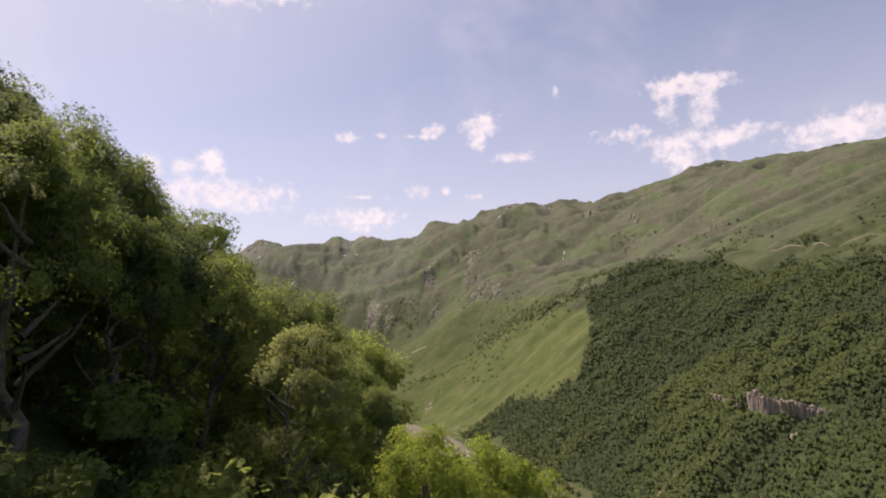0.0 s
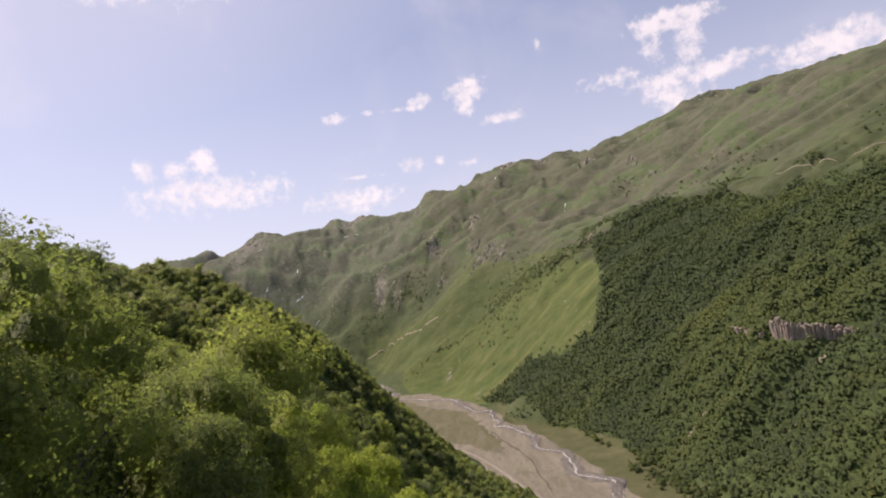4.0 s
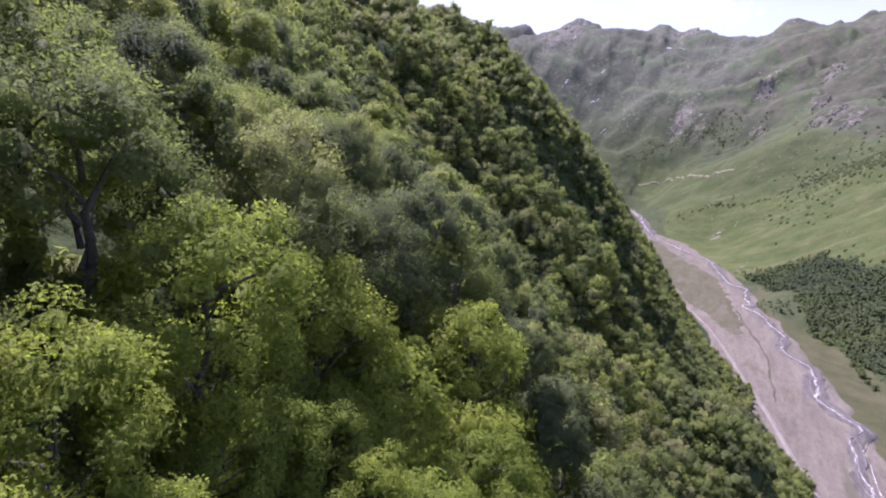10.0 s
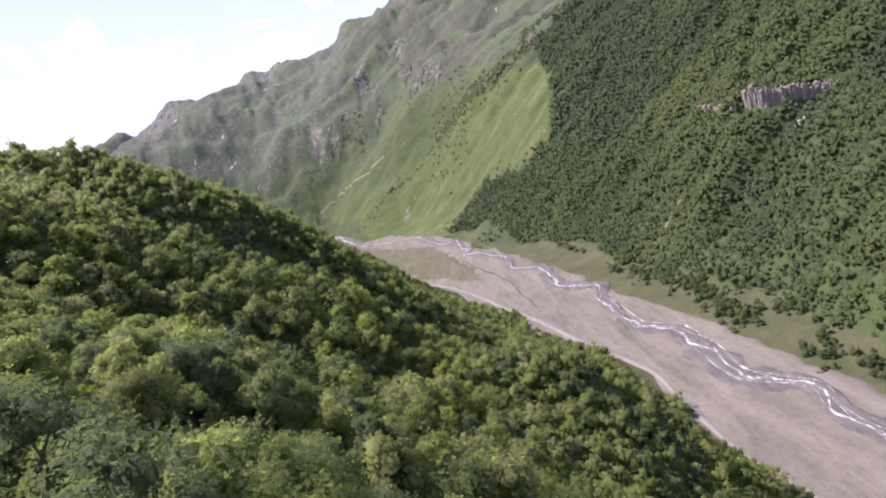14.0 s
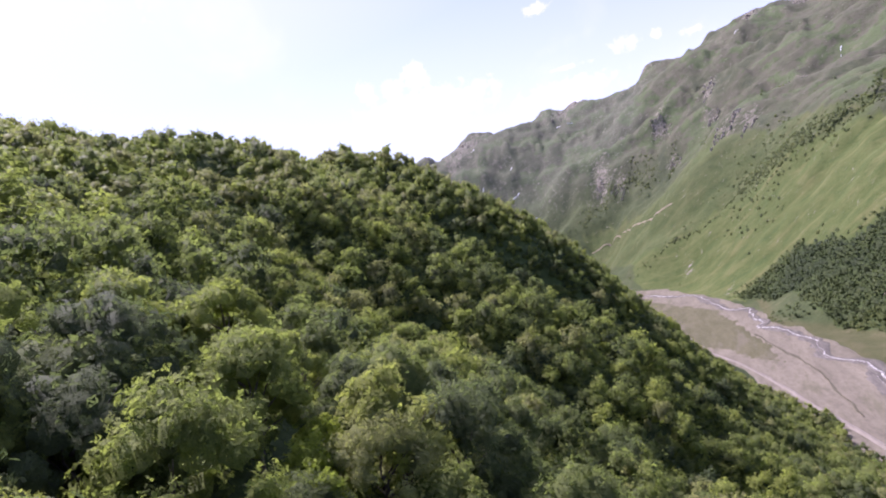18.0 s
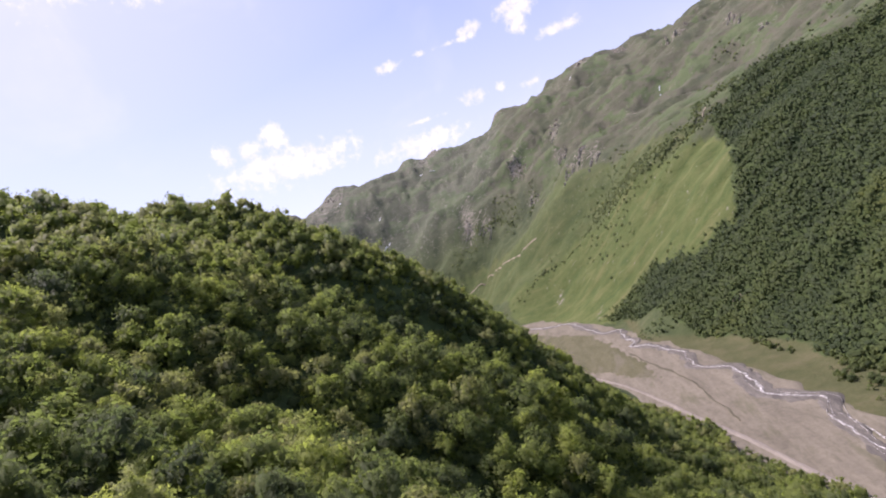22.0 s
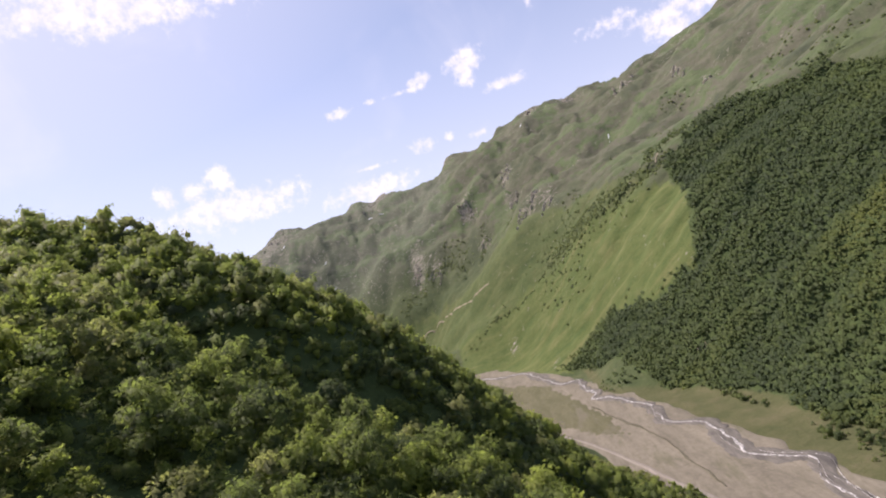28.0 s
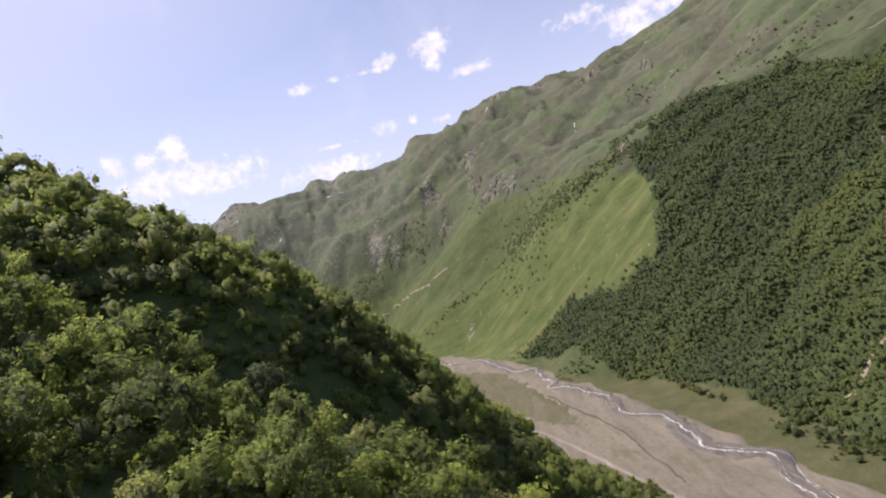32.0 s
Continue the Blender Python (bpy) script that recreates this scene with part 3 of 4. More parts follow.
def riverbed():
    b = np.array(BED, float)
    y = np.linspace(b[0, 0], b[-1, 0], 520)
    wob = 7 * fractal(y / 60, y * 0, 3, 41), 5 * fractal(y / 35, y * 0 + 3, 3, 43)
    left, right = np.interp(y, b[:, 0], b[:, 1]) + wob[0], np.interp(y, b[:, 0], b[:, 2]) + wob[1]
    s = np.linspace(0, 1, 40)
    x = left[:, None] + (right - left)[:, None] * s
    yy = np.repeat(y[:, None], 40, 1)
    z = np.minimum(height(x.ravel(), yy.ravel()).reshape(x.shape), FLOOR_Z + 2.5) + 0.85 + 0.33 * fractal(x / 9, yy / 30, 3, 44)
    z[:, [0, -1]] -= 2.2
    tagged(new("riverbed", mesh("riverbed", np.stack([x, yy, z], -1).reshape(-1, 3), sheet(520, 40), GRAVEL, True)), "wide pale gravel riverbed on the valley floor", "riverbed", kind="structure")


riverbed()
river_line = curve(RIVER, 3.0)
k = np.arange(len(river_line))
tagged(new("river_shore", ribbon("river_shore", river_line, 11.5 + 6 * fractal(k / 30, k * 0, 3, 51), 1.55, WET, 9, 0.45, 0.2, 2)), "wet grey cobbles along the mountain river", "shore", kind="structure")
tagged(new("river", ribbon("river", river_line + np.c_[4.2 * fractal(k / 8, k * 0, 3, 55), 0 * k], 1.8 + 1.2 * fractal(k / 8, k * 0, 3, 52), 2.0, WATER, 5, 0.7, 0.1, 3)), "narrow white foaming mountain river in a gravel bed", "river", kind="structure")
for seed, first, last, out in ((4, 40, 330, 6.5), (6, 10, 250, -6.0), (9, 190, 420, -5.0), (12, 90, 300, 9.0)):  # side arms that braid with the main one
    j = np.arange(first, min(last, len(river_line)))
    arm = river_line[j] + np.c_[out * (0.6 + 0.8 * fractal(j / 17, j * 0, 2, 90 + seed)), 0 * j]
    tagged(new("river_arm", ribbon("river_arm", arm, 0.5 + 0.3 * fractal(j / 9, j * 0, 2, 95 + seed), 2.0, WATER, 3, 0.6, 0.1, seed)), "thin side arm of the white river", "river", kind="structure")
tagged(new("road", ribbon("road", curve(ROAD, 4.0), 3.8, 1.45, DUST, 5, 0.25, 0.15, 7)), "pale dusty track over the gravel", "road", kind="structure")
bank_bends = 2.0 * np.c_[fractal(np.arange(len(curve(LEVEE, 4.0))) / 5, np.zeros(len(curve(LEVEE, 4.0))), 3, 57), np.zeros(len(curve(LEVEE, 4.0)))]
tagged(new("levee", ribbon("levee", curve(LEVEE, 4.0) + bank_bends, 2.0, 1.0, plain("levee_scrub", (0.05, 0.05, 0.03), (0.16, 0.142, 0.1), 0.3), 5, 0.95, 1.1, 8)), "low dark bank of earth and scrub in the riverbed", "bank", kind="structure")


def terrace():
    c = np.array(TERRACE, float)
    x, y = np.meshgrid(np.arange(-230, 80, 5.0), np.arange(930, 1640, 5.0))
    fx, fy = x.ravel(), y.ravel()
    ok = inside(fx + 9 * fractal(fx / 30, fy / 30, 3, 61), fy + 12 * fractal(fx / 30, fy / 30, 3, 62), c).reshape(x.shape)
    z = height(fx, fy).reshape(x.shape) + np.where(ok, 1.5, -0.8) + 0.3 * fractal(x / 20, y / 20, 3, 63)
    f = sheet(*x.shape)
    keep = ok.ravel()[f].any(1)
    tagged(new("terrace", mesh("terrace", np.c_[fx, fy, z.ravel()], f[keep], TURF, True)), "dry grassy flat beside the river", "terrace", kind="structure")


terrace()


# ---- leaves and trees ----
def unit(v):
    return v / (np.linalg.norm(v, axis=-1, keepdims=True) + 1e-9)


def cards(rng, centres, radius, count, size, heart, flat=0.25):
    """Leaf sprays: small bent blades on the outer side of each bough. Gives places, faces, the tone of each place and the way it shades."""
    m = len(centres)
    wide = unit(centres - heart)[:, None]
    out = unit(unit(rng.normal(size=(m, count, 3))) + 0.75 * wide + (0, 0, 0.2))
    at = centres[:, None] + out * (radius[:, None, None] * rng.uniform(0.7, 1.28, (m, count, 1)))
    face = unit(0.5 * out + 0.3 * wide + rng.normal(scale=0.6, size=out.shape) + (0, 0, 0.15))
    face = face * np.where((face * (out + wide)).sum(-1, keepdims=True) < 0, -1, 1)
    a = unit(np.cross(face, rng.normal(size=out.shape)))
    b = np.cross(face, a)
    s = size * rng.uniform(0.6, 1.3, (m, count, 1))
    v = np.stack([at - a * s, at - b * s * 0.66 + face * s * flat, at + a * s, at + b * s * 0.66 + face * s * flat], 2).reshape(-1, 3)
    f = np.arange(len(v)).reshape(-1, 4)
    shade = np.repeat(unit(0.45 * out + 0.75 * wide + 0.5 * face), 4, 1).reshape(-1, 3)
    tint = np.repeat(np.clip(rng.normal(0.5, 0.16, (m, 1)) + rng.normal(0, 0.18, (m, count)), 0, 1).ravel(), 4)
    return v, f, tint, shade


def clumps(rng, width, tall, foot, many):
    """Places and sizes of the boughs of a crown, uneven all round."""
    u = rng.normal(size=(many, 3))
    u[:, 2] += 0.35
    u /= np.linalg.norm(u, axis=1)[:, None]
    u[:, 2] = np.maximum(u[:, 2], -0.75)
    r = rng.uniform(0.55, 1.0, (many, 1)) ** 0.7
    c = u * r * (width / 2, width / 2, tall / 2)
    c[:, :2] *= 1 - 0.3 * np.clip(c[:, 2:] / (tall / 2), -0.3, 1)
    c[:, :2] += rng.normal(scale=0.1, size=2) * c[:, 2:]
    c[:, 2] += foot + tall / 2
    return c, width * rng.uniform(0.125, 0.22, many) * (34 / max(many, 9)) ** 0.4 * (1.55 - 0.7 * r[:, 0])


def boughs(rng, c, r, heart, sides):
    """A leafy mantle over each bough: an uneven dome that faces away from the crown's heart."""
    out = c - heart
    out = out / (np.linalg.norm(out, axis=1, keepdims=True) + 0.1) + (0, 0, 0.5)
    out /= np.linalg.norm(out, axis=1, keepdims=True)
    u = np.cross(out, (0.31, 0.87, 0.12))
    u /= np.linalg.norm(u, axis=1, keepdims=True)
    w = np.cross(out, u)
    q = np.arange(sides) * 2 * math.pi / sides
    ring = lambda up, wide: [(wide * math.cos(a), wide * math.sin(a), up) for a in q]
    dome = np.array([(0, 0, 1.0)] + ring(0.55, 0.83) + ring(-0.45, 0.95))
    p = dome[None] * rng.uniform(0.7, 1.25, (len(c), len(dome), 1)) * r[:, None, None]
    v = c[:, None] + p[..., :1] * u[:, None] + p[..., 1:2] * w[:, None] + p[..., 2:] * out[:, None]
    f = []
    for k in range(sides):
        n = (k + 1) % sides
        f += [(0, 1 + k, 1 + n), (1 + k, 1 + sides + k, 1 + sides + n), (1 + k, 1 + sides + n, 1 + n)]
    f = (np.array(f)[None] + (np.arange(len(c)) * len(dome))[:, None, None]).reshape(-1, 3)
    # light painted into the tint: domes paler at the outer top, darker below
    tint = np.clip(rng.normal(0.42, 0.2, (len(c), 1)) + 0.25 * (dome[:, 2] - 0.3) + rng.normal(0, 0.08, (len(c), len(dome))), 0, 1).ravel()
    shade = unit(unit(v - c[:, None]) + 1.3 * unit(c - heart)[:, None])
    return v.reshape(-1, 3), f, tint, shade.reshape(-1, 3)


def crown_arrays(seed, width, tall, foot, many, count, size, mantle=0.9, sides=6):
    """A crown of leafy boughs with sprays on them. Places, three-cornered faces, tint, how open a place is and the way it shades."""
    rng = np.random.default_rng(seed)
    c, r = clumps(rng, width, tall, foot, many)
    heart = np.array((0, 0, foot + 0.3 * tall))
    v, f, tint, shade = cards(rng, c, r * max(mantle, 1.0), count, size, heart)
    f = np.vstack([f[:, :3], f[:, [0, 2, 3]]])
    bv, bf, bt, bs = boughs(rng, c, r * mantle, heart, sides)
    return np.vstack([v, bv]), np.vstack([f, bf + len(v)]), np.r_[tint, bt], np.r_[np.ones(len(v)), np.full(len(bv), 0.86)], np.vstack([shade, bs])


def limb(verts, faces, a, b, ra, rb, sides=6, bends=4, rng=None):
    """A tapered, slightly crooked limb from a to b, added to lists."""
    a, b = np.array(a, float), np.array(b, float)
    way = (b - a) / np.linalg.norm(b - a)
    u = np.cross(way, (0.3, 0.9, 0.1))
    u /= np.linalg.norm(u)
    w = np.cross(way, u)
    start, length = len(verts), np.linalg.norm(b - a)
    for k in range(bends + 1):
        t = k / bends
        mid = a + (b - a) * t + (rng.normal(scale=0.035 * length, size=3) if 0 < k < bends else 0)
        r = ra + (rb - ra) * t
        for s in range(sides):
            q = 2 * math.pi * s / sides
            verts.append(mid + r * (math.cos(q) * u + math.sin(q) * w))
    for k in range(bends):
        for s in range(sides):
            n = (s + 1) % sides
            faces.append((start + k * sides + s, start + k * sides + n, start + (k + 1) * sides + n, start + (k + 1) * sides + s))


def trunk_mesh(seed, width, tall, foot, limbs):
    rng = np.random.default_rng(seed + 500)
    verts, faces = [], []
    top = foot + tall * 0.72
    limb(verts, faces, (0, 0, -1.2), (rng.normal(0, 0.3), rng.normal(0, 0.3), top), 0.028 * (foot + tall), 0.03, 8, 6, rng)
    for k in range(limbs):
        q, z = 2 * math.pi * (k + rng.uniform(-0.3, 0.3)) / limbs, foot * 0.8 + (top - foot * 0.8) * (k / limbs) * 0.85
        out = width * rng.uniform(0.25, 0.42)
        limb(verts, faces, (0, 0, z), (out * math.cos(q), out * math.sin(q), z + out * rng.uniform(0.6, 1.2)), 0.011 * (foot + tall), 0.02, 5, 3, rng)
    return mesh("trunk", verts, faces, BARK, True)


KINDS = (  # name, crown width and height, height of its foot, boughs, sprays a bough and their size (close by; further off), limbs, leaves, label
    ("birch_tree", 6.2, 11.0, 2.6, 44, 52, 0.26, 8, LEAF, "slender birch with a loose green crown on the steep hillside"),
    ("beech_tree", 8.6, 10.0, 2.4, 56, 52, 0.28, 9, LEAF, "broad beech with a dense rounded green crown"),
    ("maple_tree", 6.2, 9.6, 1.6, 48, 52, 0.28, 8, FRESH_LEAF, "young maple with bright yellow-green leaves"),
    ("hornbeam_tree", 7.2, 10.6, 2.4, 48, 52, 0.27, 8, LEAF, "hornbeam with dark green foliage in the hillside wood"),
    ("hazel_bush", 6.0, 5.2, 0.4, 40, 50, 0.26, 7, FRESH_LEAF, "wide hazel bush with fresh green leaves"),
)
PROTOTYPES = {}


def prototype(number, variant, close):
    """The meshes of a kind of tree: fine leaves for those close by, coarser sprays further off."""
    key = (number, variant, close)
    if key not in PROTOTYPES:
        kind, width, tall, foot, many, count, size, limbs, leaf, label = KINDS[number]
        seed = 10 * number + variant
        if close == 0:
            many, count, size = int(many * 0.8), 30, size * 1.4
        if close > 1:
            count, size = (int(count * 2), size * 0.64) if close == 2 else (int(count * 5), size * 0.4)
        v, f, tint, blade, shade = crown_arrays(seed, width * (1 + 0.12 * variant), tall * (1 - 0.08 * variant), foot, many, count, size, (0.8, 0.68, 0.56, 0.5)[close])
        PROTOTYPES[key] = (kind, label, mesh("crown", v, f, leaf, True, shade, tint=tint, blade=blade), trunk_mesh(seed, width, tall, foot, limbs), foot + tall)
    return PROTOTYPES[key]


def tree(number, variant, close, x, y, scale, turn, group="trees of the near hillside", sink=0.3):
    kind, label, crown, trunk, tall = prototype(number, variant, close)
    top = tagged(new(kind), label, "bush" if "bush" in kind else "tree", group)
    top.matrix_basis = Matrix.LocRotScale((x, y, float(height(x, y)[0]) - sink), Euler((0, 0, turn)), Vector((scale, scale, scale * (1 + 0.07 * math.sin(7 * turn)))))
    part("trunk", trunk, top)
    part("crown", crown, top)
    return top


def wood(name, label, x, y, templates, mat, low, high, seed, tones=None, category="wood", sink=0.4, lean=None):
    """Many trees joined: each a turned and scaled copy of one of the templates."""
    rng = np.random.default_rng(seed)
    z = height(x, y) - sink
    pick, turn, scale = rng.integers(0, len(templates), len(x)), rng.uniform(0, 6.28, len(x)), rng.uniform(low, high, len(x))
    tone = rng.uniform(0, 1, len(x)) if tones is None else tones
    vs, fs, ts, os, bs, ns, n = [], [], [], [], [], [], 0
    for k, (v, f, tint, blade, shade) in enumerate(templates):
        i = np.where(pick == k)[0]
        if not len(i):
            continue
        c, s = np.cos(turn[i])[:, None], np.sin(turn[i])[:, None]
        g = scale[i][:, None]
        stretch = rng.uniform(0.75, 1.2, len(i))[:, None]
        p = np.stack([(v[:, 0] * c - v[:, 1] * s) * g + x[i][:, None], (v[:, 0] * s + v[:, 1] * c) * g + y[i][:, None], v[:, 2] * g * stretch + z[i][:, None]], -1)
        vs.append(p.reshape(-1, 3))
        way = np.stack([shade[:, 0] * c - shade[:, 1] * s, shade[:, 0] * s + shade[:, 1] * c, np.broadcast_to(shade[:, 2], (len(i), len(shade)))], -1)
        ns.append(way.reshape(-1, 3))
        fs.append((f[None] + (np.arange(len(i)) * len(v))[:, None, None]).reshape(-1, f.shape[1]) + n)
        ts.append(np.tile(tint, len(i)))
        bs.append(np.tile(blade, len(i)))
        os.append(np.repeat(tone[i], len(v)))
        n += len(i) * len(v)
    normals = np.vstack(ns)
    if lean is not None:  # far crowns shade with the slope that they cover
        normals = unit(normals + lean)
    ob = new(name, mesh(name, np.vstack(vs), np.vstack(fs), mat, True, normals, blade=np.concatenate(bs), tint=np.concatenate(ts), tone=np.concatenate(os)))
    return tagged(ob, label, category, kind="stuff")


def scatter(seed, x0, x1, y0, y1, gap):
    """Places on a shaken grid."""
    rng = np.random.default_rng(seed)
    x, y = np.meshgrid(np.arange(x0, x1, gap), np.arange(y0, y1, gap))
    return x.ravel() + rng.uniform(-0.48, 0.48, x.size) * gap, y.ravel() + rng.uniform(-0.48, 0.48, x.size) * gap


def off_line(x, y):
    """How far a place lies from the line of flight over the hillside, on the plan."""
    a, b = np.array((4.0, 0.0)), np.array((-57.0, 282.0))
    d = b - a
    t = np.clip(((x - a[0]) * d[0] + (y - a[1]) * d[1]) / (d @ d), 0, 1)
    return np.hypot(x - a[0] - t * d[0], y - a[1] - t * d[1])


TALL = ((-19.0, 44.5, 0, 1.3), (-22.5, 42.0, 3, 1.4), (-27.5, 38.5, 0, 1.22), (-29.5, 36.5, 0, 1.42), (-27.3, 56.5, 3, 1.5), (-38.0, 93.0, 0, 1.65), (-12.0, 73.0, 1, 1.55), (-3.0, 40.0, 2, 1.0), (2.0, 50.0, 2, 1.35), (7.0, 58.0, 2, 1.4))  # x, y, kind, scale
STAND = ((-75, -25), (-80, 40), (-115, 100), (-165, 150), (-245, 190), (-350, 230), (-375, 320), (-410, 430), (-390, 520), (-250, 540), (-200, 620), (-150, 760), (-80, 950), (-10, 900), (60, 765), (100, 690), (122, 480), (126, 265),
         (126, -40), (30, -40), (10, 0))  # the wooded side that shows from over the hillside


YOUNG = ((-4, 44), (-8, 70), (-13, 84), (-16, 95), (-18, 110), (-21, 125), (-15, 137), (-4, 141), (6, 124), (22, 92), (27, 60), (24, 46))  # a thicket of young trees below the line of flight


def away(x, y, z):
    """How far trees of the hillside stand from where they are seen."""
    return np.hypot(off_line(x, y), 252 - z) + 0.05 * np.abs(y - 60) - 0.22 * np.maximum(y - 290, 0) * (x > -230)


def hill_wood():
    rng = np.random.default_rng(4)
    lone = np.array(TALL)
    for x, y, number, scale in TALL:
        tree(int(number), int(rng.integers(0, 2)), 3 if y < 47 else 2, x, y, scale, rng.uniform(0, 6.28))
    x, y = scatter(3, -420, 130, -20, 960, 8.3)
    z = height(x, y)
    keep = (z > 6.3) & inside(x, y, STAND) & ((y > 44) | (x < -7) | (x > 27)) & (np.hypot(x[:, None] - lone[:, 0], y[:, None] - lone[:, 1]).min(1) > 3.6)
    keep &= ~((y < 31) & (x > -17) & (x < 27))  # an open spot below the start
    keep &= (y > 5) | (x < -25) | (x > 31)
    x, y, z = x[keep], y[keep], z[keep]
    d = away(x, y, z)
    order = np.argsort(d)
    reach = d[order[280]]
    near, close = np.zeros(len(x), bool), np.zeros(len(x), bool)
    near[order[:280]], close[order[:150]] = True, True
    finest = np.zeros(len(x), bool)
    finest[order[:110]] = True
    nearest = np.zeros(len(x), bool)
    nearest[order[:42]] = True
    nearest |= (y < 48) & (x > -34)
    stand = fractal(x / 60, y / 60, 2, 71)  # stands of one kind of tree
    for i in np.where(near)[0]:
        s = stand[i] + rng.normal(0, 0.3)
        young = bool(inside(x[i : i + 1], y[i : i + 1], YOUNG)[0])
        number = (4 if s > 0.8 else 2) if young and rng.random() < 0.92 else (0 if s < -0.2 else 3 if s < 0.25 else 1 if s < 1.0 else 2)
        if (y[i] <= 46 or (y[i] < 112 and not young)) and number == 2:
            number = 3
        scale = rng.uniform(0.75, 1.6)
        if y[i] < 125:  # the tall stand below the start, lower towards the slope's edge
            tall = (21.0 if x[i] < -24 and y[i] < 52 else 17.5 if x[i] < -14 else 15.0 if x[i] < -6 else 12.5 if x[i] < 2 else 15.5) * rng.uniform(0.82, 1.02)
            scale = min(tall / prototype(number, 0, 0)[4], 1.75)
        tree(number, int(rng.integers(0, 2)), 3 if nearest[i] else 2 if finest[i] else int(close[i]), x[i], y[i], scale, rng.uniform(0, 6.28))
    px, py = scatter(23, -24, 30, 42, 142, 4.6)
    for u, v in zip(px, py):
        if inside(np.array([u]), np.array([v]), YOUNG)[0] and np.hypot(x[near] - u, y[near] - v).min() > 2.6:
            tree(4 if rng.random() < 0.35 else 2, int(rng.integers(0, 2)), 3, u, v, rng.uniform(0.62, 0.95), rng.uniform(0, 6.28), "young trees of the thicket")
    fx, fy = scatter(29, -420, 130, -20, 960, 6.3)
    fz = height(fx, fy)
    keep = (fz > 6.3) & inside(fx + 9 * fractal(fx / 24, fy / 24, 2, 93), fy, STAND) & ((fy > 5) | (fx < -25) | (fx > 31)) & (away(fx, fy, fz) > reach - 6)
    fx, fy, fz = fx[keep], fy[keep], fz[keep]
    keep = np.array([np.hypot(x[near] - u, y[near] - v).min() > 5.0 for u, v in zip(fx, fy)])
    fx, fy, fz = fx[keep], fy[keep], fz[keep]
    tones = np.clip(0.6 + 0.25 * fractal(fx / 60, fy / 60, 2, 71) + rng.normal(0, 0.3, len(fx)), 0, 1)
    far_off = away(fx, fy, fz)
    mid = np.zeros(len(fx), bool)
    mid[np.argsort(far_off)[:1400]] = True
    leafy = [crown_arrays(200 + k, w, t * 1.1, f, 22, 24, s * 0.6, 0.5, 4) for k, (w, t, f, s) in enumerate(((7.4, 11.4, 0.8, 0.7), (9.4, 10.2, 0.6, 0.8), (8.6, 10.6, 0.6, 0.75), (6.8, 12.0, 0.8, 0.68), (9.0, 8.4, 0.4, 0.78)))]
    wood("hillside_wood", "dense broadleaved wood on the steep hillside in mixed greens", fx[mid], fy[mid], leafy, HILL_LEAF, 0.5, 1.4, 5, tones[mid], sink=2.2)
    rest = ~mid
    loose = [crown_arrays(230 + k, w, t, f, 9, 7, s * 0.66, 0.75, 3) for k, (w, t, f, s) in enumerate(((7.4, 11.0, 0.4, 1.1), (9.4, 9.8, 0.3, 1.25), (8.6, 10.2, 0.3, 1.2), (6.8, 11.6, 0.4, 1.0)))]
    wood("spur_wood", "dense green wood on the far end of the hillside", fx[rest], fy[rest], loose, HILL_LEAF, 0.6, 1.1, 6, np.clip(tones[rest] + 0.12, 0, 1), sink=1.6)
    sx, sy = scatter(17, -240, 40, 2, 520, 5.2)
    low = inside(sx, sy, STAND) & ((sy > 40) | (sx < -5)) & (off_line(sx, sy) < 75 + 0.75 * np.maximum(sy - 250, 0))
    bushy = [crown_arrays(260 + k, 3.7, 2.6, -0.3, 4, 4, 0.48, 1.0, 4) for k in range(3)]
    first = low & (sy < 62) & (sx > -45)
    low &= ~first
    leafy = [crown_arrays(270 + k, 3.6, 2.6, -0.3, 8, 90, 0.17, 0.6, 5) for k in range(3)]
    wood("undergrowth", "leafy undergrowth below the tall trees", sx[first], sy[first], leafy, HILL_LEAF, 1.0, 2.3, 19, np.clip(0.6 + rng.normal(0, 0.2, first.sum()), 0, 0.97), "undergrowth", 0.1)
    wood("undergrowth", "low leafy undergrowth between the trees", sx[low], sy[low], bushy, HILL_LEAF, 0.8, 1.6, 18, np.clip(0.42 + 0.25 * fractal(sx[low] / 30, sy[low] / 30, 2, 73) + rng.normal(0, 0.15, low.sum()), 0, 0.97), "undergrowth", 0.1)


